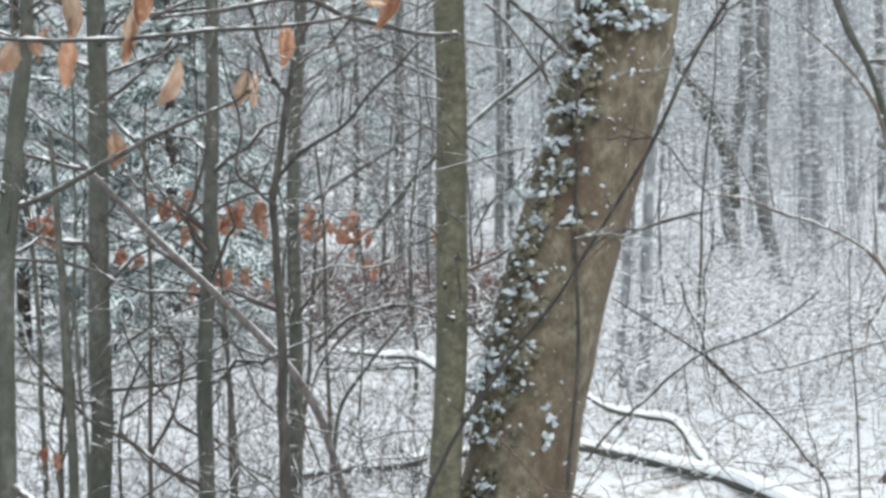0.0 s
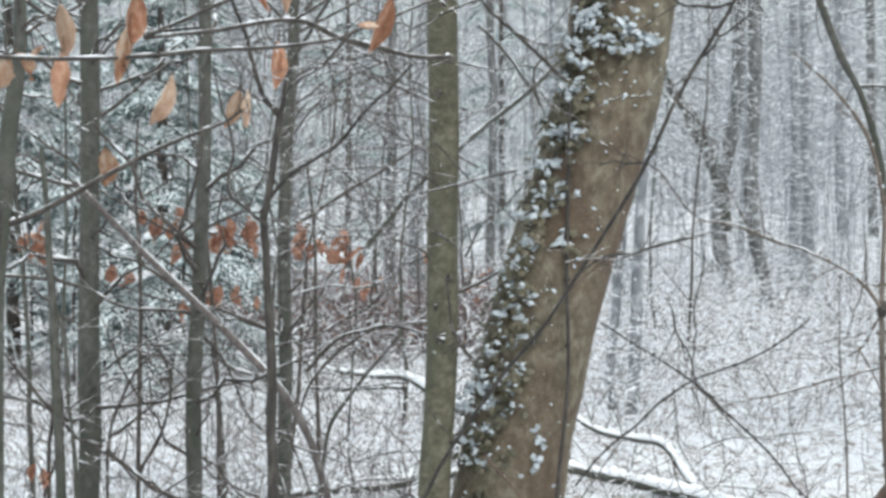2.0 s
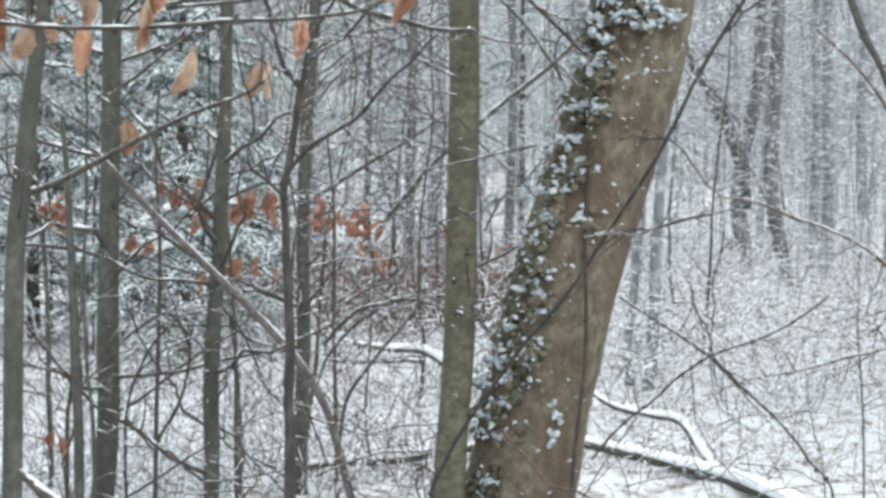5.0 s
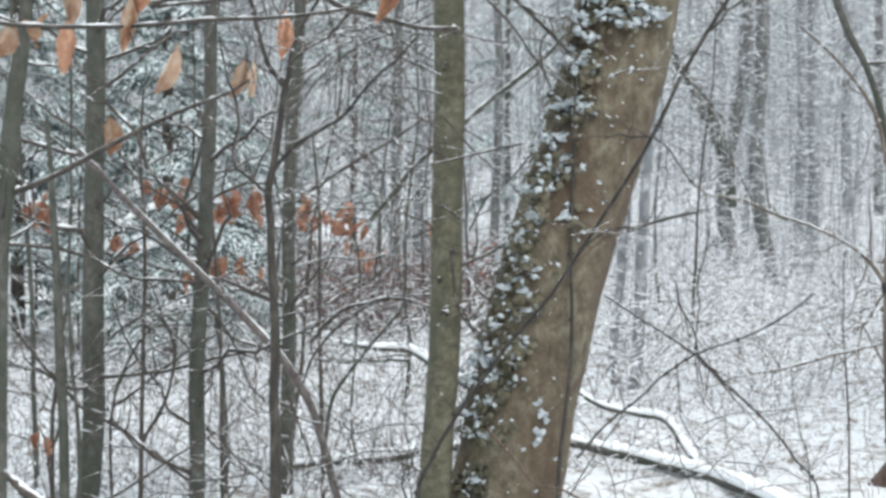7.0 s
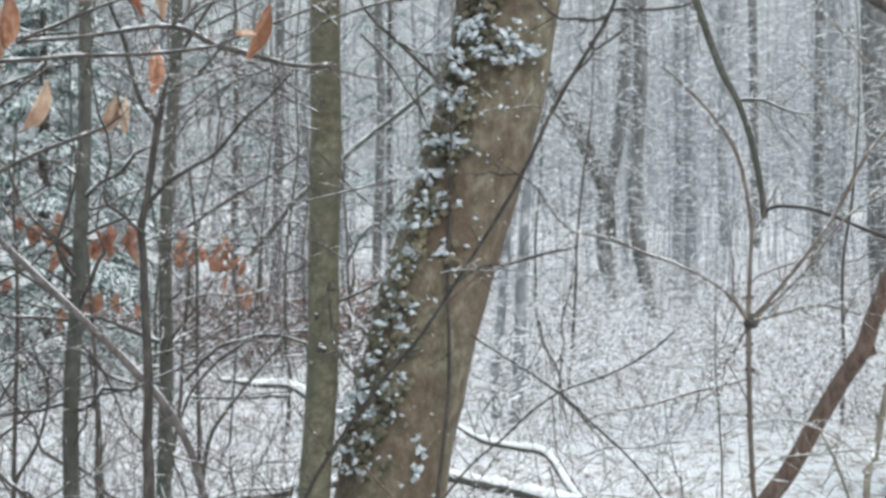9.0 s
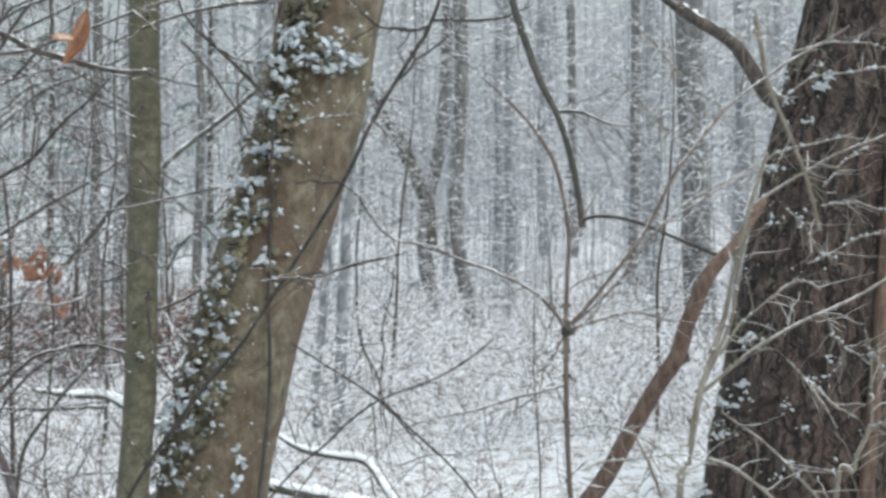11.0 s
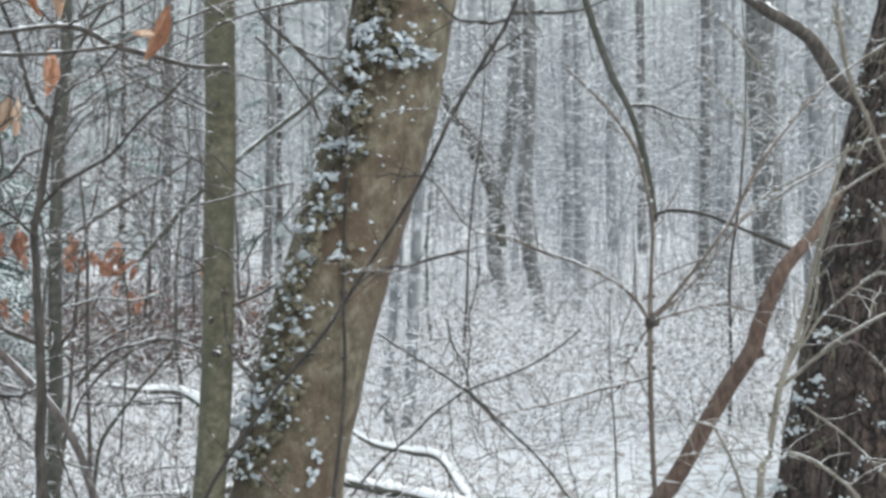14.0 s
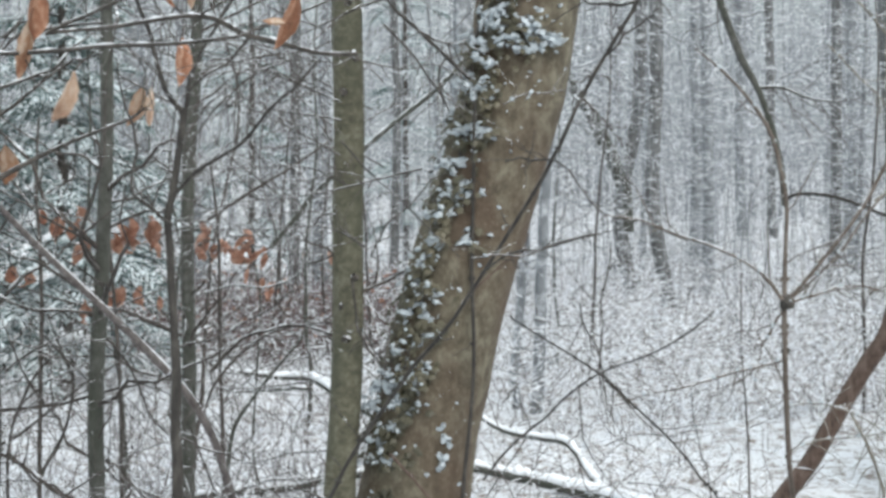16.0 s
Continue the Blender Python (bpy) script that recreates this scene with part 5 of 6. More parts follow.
# ---- ivy on the leaning beech ----
def ivy_leaf(seed):
    g = rng_of(seed)
    bm = bmesh.new()
    tips = [(0, 0), (0.5, 0.12), (0.42, 0.5), (0.75, 0.62), (0.3, 0.85), (0, 1.25), (-0.3, 0.85), (-0.75, 0.62), (-0.42, 0.5), (-0.5, 0.12)]
    mid = bm.verts.new((0, 0.5, 0.12))
    ring = [bm.verts.new((x, y, g.normal(0, 0.06) - 0.15 * abs(x))) for x, y in tips]
    for i in range(len(ring)):
        bm.faces.new((mid, ring[i], ring[(i + 1) % len(ring)]))
    me = bpy.data.meshes.new("ivy_leaf")
    bm.to_mesh(me)
    bm.free()
    me.materials.append(MAT_IVY)
    return me


def snow_leaf(g, at, size):
    """A small pad of snow in the outline of the lobed leaf that bears it."""
    k = np.arange(10)
    reach = np.where(k % 2 == 0, 1.0, 0.52) * g.uniform(0.75, 1.25, 10)
    a = k * 2 * np.pi / 10 + g.uniform(0, 6)
    ring = np.stack([np.cos(a) * reach, np.sin(a) * reach, g.normal(0, 0.08, 10)], -1)
    v = np.vstack([ring, [[0, 0, 0.5], [0, 0, -0.25]]]) * size
    turn = np.array(Euler((g.normal(0.75, 0.35), g.normal(0, 0.35), g.uniform(-0.5, 0.5))).to_matrix())
    f = [[10, i, (i + 1) % 10, 10] for i in range(10)] + [[11, (i + 1) % 10, i, 11] for i in range(10)]
    return v @ turn.T + at, f


def ivy(name, label, curve, low, high, count, edge, seed, clumps, spread=1.0, specks=60):
    """Ivy on one flank of a trunk: single leaves, a joined rest of leaves, snow on them."""
    e = thing(name, label, "ivy")
    shapes = [ivy_leaf(seed + i) for i in range(3)]
    g = rng_of(seed + 1)
    c = spline(curve, 400)
    c = c[(c[:, 2] > low) & (c[:, 2] < high)]
    lumps, spots = [], []
    while len(spots) < count:
        i = int(g.integers(0, len(c)))
        z = c[i, 2]
        reach = edge * (0.62 + 0.38 * noise.noise(Vector((z * 2.3, 0.0, seed))) + 0.25 * noise.noise(Vector((z * 7.0, 3.0, seed))))
        u = -1.0 + reach * g.random() ** 1.2
        a = 2 * math.pi - math.acos(max(-1.0, u)) - (0.5 * g.random() if u < -0.9 else 0.0)
        if noise.noise(Vector((z * 6.0, u * 3.5, seed + 4.0))) > -0.1:
            spots.append((i, a))
    for at in clumps:
        for _ in range(7):
            i = int(np.argmin(np.abs(c[:, 2] - at[2] - g.normal(0, 0.025))))
            u = (at[0] + g.normal(0, 0.03) - c[i, 0]) / c[i, 3]
            spots.append((i, 2 * math.pi - math.acos(max(-1.0, min(1.0, u)))))
    lv = [np.array([v.co[:] for v in m.vertices]) for m in shapes]
    lf = [[list(q.vertices) for q in m.polygons] for m in shapes]
    vs, fs, at0 = [], [], 0
    for made, (i, a) in enumerate(spots):
        x, y, z, r = c[i]
        out = Vector((math.cos(a), math.sin(a), 0.0))
        p = Vector((x, y, z)) + out * (r + g.uniform(0.0, 0.04) * spread)
        size = g.uniform(0.015, 0.030) * spread
        m = Matrix.Translation(p) @ (out + Vector((g.normal(0, 0.4), 0, g.uniform(0.0, 1.1)))).to_track_quat("Z", "Y").to_matrix().to_4x4() @ Matrix.Rotation(g.uniform(1.9, 4.4), 4, "Z") @ Matrix.Diagonal((size, size, size, 1))
        if made % max(2, len(spots) // 260) == 0:
            ob = new("leaf", shapes[made % 3])
            ob.matrix_basis = m
            ob.parent = e
        else:
            mm = np.array(m)
            vs.append(lv[made % 3] @ mm[:3, :3].T + mm[:3, 3])
            fs += [[q + at0 for q in f] for f in lf[made % 3]]
            at0 += len(lv[made % 3])
        if g.random() < 0.08:
            for _ in range(int(g.integers(1, 5))):
                lumps.append(blob(g, np.array(p + out * 0.012) + g.normal(0, 0.013, 3) * spread + [0, 0, 0.012], g.uniform(0.003, 0.010) * spread, g.uniform(0.4, 0.9)))
    me = bpy.data.meshes.new("foliage")
    me.from_pydata(np.concatenate(vs).tolist(), [], fs)
    me.materials.append(MAT_IVY)
    ob = new("foliage", me)
    ob.parent = e
    tagged(ob, kind="stuff")
    for at in clumps:
        big = g.uniform(0.75, 1.2) * spread
        for _ in range(int(g.integers(4, 8))):
            w = g.normal(0, 1, 3)
            lumps.append(blob(g, np.array(at) + [w[0] * 0.026 * big, -abs(w[1]) * 0.008, w[2] * 0.012 * big], g.uniform(0.011, 0.021) * big, g.uniform(0.45, 0.75)))
        for _ in range(int(g.integers(5, 10))):
            w = g.normal(0, 1, 3)
            lumps.append(snow_leaf(g, np.array(at) + [w[0] * 0.036 * big, -abs(w[1]) * 0.012, w[2] * 0.02 * big], g.uniform(0.010, 0.021) * big))
    for _ in range(specks):
        i = int(g.integers(0, len(c)))
        a = math.pi * (1.02 + 0.86 * g.random() ** 1.7)
        x, y, z, r = c[i]
        lumps.append(blob(g, np.array([x + math.cos(a) * r, y + math.sin(a) * r, z]), 0.0022 + 0.0055 * g.random() ** 2, g.uniform(0.5, 1.1)))
    tagged(blob_mesh("snow", lumps, e, "clumps of snow caught on the leaves"), kind="stuff")
    return e


CLUMPS = [(0.518, 5.920, 2.267), (0.541, 5.910, 2.226), (0.584, 5.900, 2.176), (0.632, 5.900, 2.176), (0.696, 5.900, 2.212), (0.746, 5.910, 2.172), (0.656, 5.900, 2.128), (0.490, 5.930, 2.159), (0.524, 5.910, 2.085), (0.481, 5.930, 1.998), (0.508, 5.920, 1.957), (0.439, 5.960, 2.012)] + [(0.437, 5.940, 1.857), (0.492, 5.920, 1.836), (0.399, 5.940, 1.616), (0.435, 5.930, 1.626), (0.331, 5.970, 1.545), (0.378, 5.940, 1.556), (0.298, 5.960, 1.403), (0.445, 5.910, 1.457), (0.362, 5.920, 1.270), (0.245, 5.960, 1.199), (0.274, 5.930, 1.099), (0.344, 5.950, 1.440), (0.289, 5.960, 1.301), (0.315, 5.930, 1.172), (0.220, 5.960, 1.052), (0.385, 5.960, 1.724)] + [(0.293, 5.920, 0.994), (0.212, 5.940, 0.874), (0.248, 5.930, 0.843), (0.148, 5.970, 0.922), (0.111, 5.990, 0.843), (0.131, 5.970, 0.723), (0.259, 5.930, 0.953), (0.178, 5.950, 0.787), (0.167, 5.950, 0.664), (0.223, 5.930, 0.688), (0.193, 5.960, 0.974)]
beech_ivy = ivy("ivy", "dark ivy climbing a leaning trunk, clumps of snow on its leaves", BEECH, 0.3, 3.4, 1250, 1.15, 900, CLUMPS, 1.0, 230)
p, r = stem([(0.120, 5.970, 0.191, 0.012), (0.167, 5.970, 0.562, 0.011), (0.230, 5.970, 0.850, 0.010), (0.324, 5.970, 1.259, 0.009), (0.397, 5.970, 1.586, 0.008), (0.450, 5.970, 1.993, 0.007), (0.522, 5.970, 2.357, 0.005)], 40, 0.012, 92)
link("stem", *tube_arrays(p[None], r[None], 7), MAT_DARK, beech_ivy)
lichen = thing("caught_snow", "small patches of snow stuck to smooth bark", "snow")
g = rng_of(93)
blob_mesh("patch", [blob(g, np.array(at) + g.normal(0, 0.01, 3), g.uniform(0.006, 0.013), 1.2) for at in [(0.344, 5.900, 0.777), (0.368, 5.900, 0.741), (0.376, 5.900, 0.728), (0.338, 5.900, 0.798), (0.349, 5.900, 0.672), (0.347, 5.900, 0.643), (0.360, 5.900, 0.753)] for _ in range(3)], lichen)
PINE_CLUMPS = [(3.644, 8.420, 2.354), (3.613, 8.420, 2.299), (3.157, 8.600, 0.569), (3.232, 8.500, 0.688), (3.077, 8.750, 0.061), (3.149, 8.650, 0.400), (3.381, 8.600, 1.873), (3.228, 8.500, 0.950)]
ivy("ivy", "thin ivy on the edge of a pine trunk, dusted with snow", PINE, 0.2, 3.6, 260, 0.24, 950, PINE_CLUMPS, 1.0)


def pine_snow():
    e = thing("caught_snow", "small clumps of snow caught in rough pine bark", "snow", kind="stuff")
    g = rng_of(95)
    c = spline(PINE, 300)
    c = c[(c[:, 2] > 0.2) & (c[:, 2] < 3.6)]
    lumps = []
    for _ in range(26):
        i = int(g.integers(0, len(c)))
        a = math.pi * g.choice([g.uniform(0.98, 1.15), g.uniform(1.1, 1.6)])
        x, y, z, r = c[i]
        at = np.array([x + math.cos(a) * r, y + math.sin(a) * r, z])
        for _ in range(int(g.integers(1, 5))):
            lumps.append(blob(g, at + g.normal(0, 0.02, 3), g.uniform(0.004, 0.010), 0.8))
    for at in [(3.636, 8.400, 2.353), (3.604, 8.400, 2.297), (3.360, 8.450, 1.577), (3.515, 8.420, 1.591), (3.213, 8.450, 0.694), (3.139, 8.550, 0.575), (3.421, 8.400, 0.574), (3.525, 8.380, 0.452), (3.628, 8.360, 0.720), (3.675, 8.360, 0.811), (3.438, 8.380, 0.270), (3.370, 8.400, 0.185)] + [(3.328, 8.420, 0.051), (3.060, 8.700, 0.070), (3.131, 8.600, 0.407), (3.532, 8.420, 2.130), (3.453, 8.500, 2.209)]:
        for _ in range(int(g.integers(6, 11))):
            lumps.append(blob(g, np.array(at) + g.normal(0, 0.02, 3) * [1.2, 0.5, 1.1], g.uniform(0.004, 0.011), g.uniform(0.5, 1.0)))
    blob_mesh("clump_cover", lumps, e)


pine_snow()


# ---- small conifer loaded with snow ----
def conifer(name, label, at, tall, wide, seed, boughs, load=1.0, shoots=9):
    """Tiers of flat drooping boughs, each a fan of needle shoots with snow along them."""
    e = thing(name, label, "conifer tree")
    e.location = at
    g = rng_of(seed)
    p, r = stem([(0, 0, -0.2, 0.07), (0, 0, tall * 0.5, 0.045), (0, 0, tall, 0.01)], 14, 0.01, seed)
    link("trunk", *tube_arrays(p[None], r[None], 8), MAT_DARK, e)
    needles, snow = [], []
    for b in range(boughs):
        h = tall * (0.05 + 0.93 * (b + g.random()) / boughs)
        ln = wide * (1 - h / tall) ** 0.7 * g.uniform(0.65, 1.15) + 0.15
        a = b * 2.4 + g.normal(0, 0.3)
        d, side = np.array([math.cos(a), math.sin(a), 0]), np.array([-math.sin(a), math.cos(a), 0])
        s = np.linspace(0, 1, 8)[:, None]
        path = np.array([0, 0, h]) + ln * (s * d + np.array([0, 0, 1]) * (0.1 * s - 0.42 * s**2 + 0.1 * s**3)) + np.cumsum(g.normal(0, 0.008, (8, 3)), 0)
        link("bough", *tube_arrays(path[None], np.linspace(0.012, 0.003, 8)[None], 4), MAT_DARK, e)
        n = int(30 * ln) + 8
        u = g.uniform(0.08, 1.0, n)
        at0 = path[(u * 7).astype(int)] + (path[np.minimum((u * 7).astype(int) + 1, 7)] - path[(u * 7).astype(int)]) * ((u * 7) % 1)[:, None]
        w = np.where(g.random(n) < 0.5, -1.0, 1.0)[:, None]
        lean = d * g.uniform(0.5, 0.9, (n, 1)) + side * w * g.uniform(0.5, 0.9, (n, 1)) + g.normal(0, 0.12, (n, 3))
        size = (ln * 0.34 * (1.15 - 0.7 * u) + 0.07)[:, None, None] * g.uniform(0.6, 1.1, (n, 1, 1))
        t = np.linspace(0, 1, 5)[None, :, None]
        q = at0[:, None] + size * (t * lean[:, None] - np.array([0, 0, 0.38]) * t**2) + np.cumsum(g.normal(0, 0.004, (n, 5, 3)), 1)
        fine = np.concatenate([side_shoots(c, np.full(5, 0.02), shoots, 0.085, seed + b * 97 + i, 1.1, 0.1, 1.0, 3)[0] for i, c in enumerate(q)])
        fr = np.tile(np.array([0.004, 0.0075, 0.002]), (len(fine), 1)) * g.uniform(0.7, 1.3, (len(fine), 1))
        qr = np.tile(np.array([0.006, 0.010, 0.011, 0.009, 0.003]), (n, 1))
        needles += [tube_arrays(q, qr, 3), tube_arrays(fine, fr, 3)]
        snow += [tube_arrays(*snow_lines(q, qr, seed + b, 0.95 * load, 1.8, 0.015), 4), tube_arrays(*snow_lines(fine, fr, seed + b, 0.5 * load, 1.2, 0.009), 3)]
    tagged(link("needle_foliage", *joined(needles), MAT_NEEDLE, e, "frosted blue-green needle sprays"), kind="stuff")
    tagged(link("snow", *joined(snow), MAT_FROST, e, "snow lying along the boughs"), kind="stuff")


conifer("spruce", "young green spruce with snow-laden boughs", (-2.42, 14.6, 0.0), 4.3, 1.3, 1001, 64)
conifer("spruce", "small green spruce bent under snow", (-3.98, 15.5, 0.0), 4.4, 1.3, 1041, 56)
conifer("spruce", "dim far spruce with dark boughs", (1.33, 34.0, 0.1), 9.5, 1.6, 1081, 40, 0.5, 4)
conifer("spruce", "tall far spruce with dark drooping boughs", (-1.55, 29.0, 0.0), 9.0, 1.5, 1121, 40, 0.5, 4)

# ---- far woods ----
def far_tree(name, label, seed, tall, radius, limbs, reach, mat):
    e = thing(name, label, "tree", "trees of the far wood")
    g = rng_of(seed)
    lean = g.normal(0, 0.02, 2)
    ctrl = [(0, 0, -0.2, radius * 1.5), (0, 0, 0.25, radius * 1.1)]
    for h in (0.3, 0.6, 1.0):
        ctrl.append((*(lean * h * tall + g.normal(0, 0.06, 2)), h * tall, radius * (1 - 0.75 * h)))
    p, r = stem(ctrl, 16, 0.03, seed)
    v, f = tube_arrays(p[None], r[None], 8)
    link("trunk", v, f, mat, e)
    q, qr = side_shoots(p, r, limbs, reach, seed + 1, 0.4, 0.06, 0.9, 5, thin=0.4, droop=0.1)
    pieces, caps = [tube_arrays(q, qr, 4)], [snow_lines(q, qr, seed + 2, 0.6, 1.0, 0.0045)]
    for i in range(len(q)):
        s, sr = side_shoots(q[i], qr[i], 5, reach * 0.5, seed + 11 * i, 0.7, 0.15, 1.0, 4, thin=0.8)
        sr = np.maximum(sr, 0.0022)
        pieces.append(tube_arrays(s, sr, 3))
        caps.append(snow_lines(s, sr, seed + 13 * i, 0.6, 1.0, 0.004))
    v, f = joined(pieces)
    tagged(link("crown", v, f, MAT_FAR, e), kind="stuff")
    v, f = joined([tube_arrays(a, b, 3) for a, b in caps if len(a)])
    tagged(link("snow", v, f, MAT_SNOW, e, "white snow lying on the branches"), kind="stuff")
    return e


def far_wood():
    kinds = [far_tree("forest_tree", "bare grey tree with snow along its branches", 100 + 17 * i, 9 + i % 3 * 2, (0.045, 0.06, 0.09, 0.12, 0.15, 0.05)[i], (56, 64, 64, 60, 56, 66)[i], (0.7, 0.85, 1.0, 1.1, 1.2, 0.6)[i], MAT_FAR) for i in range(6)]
    g = rng_of(77)
    used = set()
    for k in range(115):
        y = 19 + 50 * g.random() ** 0.8
        x = g.uniform(-0.34, 0.56) * y
        i = int(g.integers(0, 6))
        m = pose(x, y, float(height(x, y)), 0, 0, g.uniform(0, 360))
        if i in used:
            copy_thing(kinds[i], m)
        else:
            used.add(i)
            kinds[i].matrix_basis = m


far_wood()


def brush(name, label, seed, n, near, deep, low, high, thin, thick, mat, left=-0.36, right=0.58, cover=0.95):
    """Thin bare stems and brambles that rise out of the snow."""
    g = rng_of(seed)
    k = 7
    y = near + deep * g.random(n) ** 1.2
    x = g.uniform(left, right, n) * y
    y = np.where((x > 2.3) & (y < 10.5), y + 3.0, y)
    base = np.stack([x, y, height(x, y)], -1)
    a = g.uniform(0, 2 * np.pi, n)
    out = np.stack([np.cos(a), np.sin(a), np.zeros(n)], -1)
    ln = g.uniform(low, high, n)[:, None, None]
    s = np.linspace(0, 1, k)[None, :, None]
    arch = g.uniform(0.1, 1.0, n)[:, None, None]
    up = np.array([0, 0, 1.0])
    p = base[:, None] + ln * (s * up * g.uniform(0.5, 1, (n, 1, 1)) + arch * s**1.6 * out[:, None] - arch * 0.45 * s**2.5 * up)
    p += np.cumsum(g.normal(0, 0.018, (n, k, 3)), axis=1)
    r = g.uniform(thin, thick, n)[:, None] * np.linspace(1, 0.4, k)
    e = thing(name, label, "brush", kind="stuff")
    tagged(link("stem_tangle", *tube_arrays(p, r, 3), mat, e), kind="stuff")
    tagged(link("snow", *tube_arrays(*snow_lines(p, r, 8, cover, 1.5, 0.005), 3), MAT_SNOW, e, "white snow lying on the stems"), kind="stuff")


brush("underbrush", "bare brown stems and brambles dusted with snow", 5, 1500, 8.0, 22, 0.25, 1.2, 0.0015, 0.0038, MAT_STALK)
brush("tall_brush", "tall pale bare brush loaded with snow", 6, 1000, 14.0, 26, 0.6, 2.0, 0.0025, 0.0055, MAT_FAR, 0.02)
brush("bramble_thicket", "low dark brambles under young trees", 12, 420, 7.4, 6.5, 0.4, 1.4, 0.002, 0.0038, MAT_STALK, -0.36, 0.01, 0.6)


def laced_brush():
    """Low fine bushes bowed and whitened by snow."""
    g = rng_of(9)
    n, k, m = 1300, 7, 9
    y = 11.0 + 18.0 * g.random(n)
    x = np.where(g.random(n) < 0.7, g.uniform(0.04, 0.56, n), g.uniform(-0.34, 0.56, n)) * y
    base = np.stack([x, y, height(x, y)], -1)
    a = g.uniform(0, 2 * np.pi, n)
    out = np.stack([np.cos(a), np.sin(a), np.zeros(n)], -1)[:, None]
    ln = g.uniform(0.5, 1.5, n)[:, None, None]
    s = np.linspace(0, 1, k)[None, :, None]
    arch = g.uniform(0.3, 1.1, n)[:, None, None]
    up = np.array([0, 0, 1.0])
    p = base[:, None] + ln * (s * up * 0.8 + arch * s**1.5 * out - arch * 0.35 * s**2.5 * up) + np.cumsum(g.normal(0, 0.02, (n, k, 3)), axis=1)
    r = g.uniform(0.0022, 0.0042, n)[:, None] * np.linspace(1, 0.5, k)
    i = np.repeat(np.arange(n), m)
    j = g.integers(2, k, n * m)
    d = g.normal(0, 1, (n * m, 3)) * [1, 1, 0.35] + [0, 0, 0.12]
    d *= (g.uniform(0.12, 0.5, n * m) / np.linalg.norm(d, axis=1))[:, None]
    t = np.linspace(0, 1, 4)[None, :, None]
    q = p[i, j][:, None] + t * d[:, None] - [0, 0, 0.06] * t**2 + np.cumsum(g.normal(0, 0.012, (n * m, 4, 3)), 1)
    qr = g.uniform(0.0012, 0.0024, n * m)[:, None] * np.linspace(1, 0.5, 4)
    e = thing("snowy_brush", "fine low brush bowed under fresh snow", "brush", kind="stuff")
    tagged(link("stem_tangle", *joined([tube_arrays(p, r, 3), tube_arrays(q, qr, 3)]), MAT_TAN, e), kind="stuff")
    tagged(link("snow", *joined([tube_arrays(*snow_lines(p, r, 18, 0.9, 1.8, 0.006), 4), tube_arrays(*snow_lines(q, qr, 19, 0.8, 2.0, 0.006), 4)]), MAT_SNOW, e, "fresh snow lying on the twigs"), kind="stuff")


laced_brush()


def snowy_understory(name, label, seed, n, m, near, deep, left, right, low, high, first, reach, stout, mat):
    """Slim saplings whose flat twigs are whitened by snow, too many to tell apart."""
    g = rng_of(seed)
    k = 3
    y = near + deep * g.random(n)
    x = g.uniform(left, right, n) * y
    base = np.stack([x, y, height(x, y) - 0.05], -1)
    tall = g.uniform(low, high, n)
    top = np.stack([g.normal(0, 0.25, n), g.normal(0, 0.25, n), tall], -1)
    s = np.linspace(0, 1, 6)[None, :, None]
    p = base[:, None] + s * top[:, None] + np.cumsum(g.normal(0, 0.03, (n, 6, 3)), 1)
    r = g.uniform(0.45, 1.0, n)[:, None] * stout * np.linspace(1, 0.3, 6)
    i = np.repeat(np.arange(n), m)
    u = g.uniform(first, 1.0, n * m)
    at = base[i] + u[:, None] * top[i]
    a = g.uniform(0, 2 * np.pi, n * m)
    d = np.stack([np.cos(a), np.sin(a), g.normal(0.18, 0.22, n * m)], -1) * (g.uniform(0.25, 1.0, n * m) * reach * (1.15 - 0.6 * u))[:, None]
    t = np.linspace(0, 1, k)[None, :, None]
    q = at[:, None] + t * d[:, None] - [0, 0, 0.1] * t**2 + np.cumsum(g.normal(0, 0.022 * reach, (n * m, k, 3)), 1)
    qr = g.uniform(0.0022, 0.0045, n * m)[:, None] * np.linspace(1, 0.45, k)
    e = thing(name, label, "saplings", kind="stuff")
    tagged(link("stem_tangle", *joined([tube_arrays(p, r, 4), tube_arrays(q, qr, 3)]), mat, e), kind="stuff")
    tagged(link("snow", *joined([tube_arrays(*snow_lines(p, r, 48, 0.5, 0.8, 0.004), 3), tube_arrays(*snow_lines(q, qr, 49, 0.7, 1.5, 0.006), 3)]), MAT_SNOW, e, "fresh snow lying on the twigs"), kind="stuff")


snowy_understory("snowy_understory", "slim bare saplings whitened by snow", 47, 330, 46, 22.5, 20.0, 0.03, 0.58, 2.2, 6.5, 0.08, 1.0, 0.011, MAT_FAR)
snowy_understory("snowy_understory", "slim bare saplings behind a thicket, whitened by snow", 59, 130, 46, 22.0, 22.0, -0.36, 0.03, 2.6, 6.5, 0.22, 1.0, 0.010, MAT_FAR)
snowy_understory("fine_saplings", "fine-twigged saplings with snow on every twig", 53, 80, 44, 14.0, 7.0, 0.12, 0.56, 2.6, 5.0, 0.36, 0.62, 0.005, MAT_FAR)


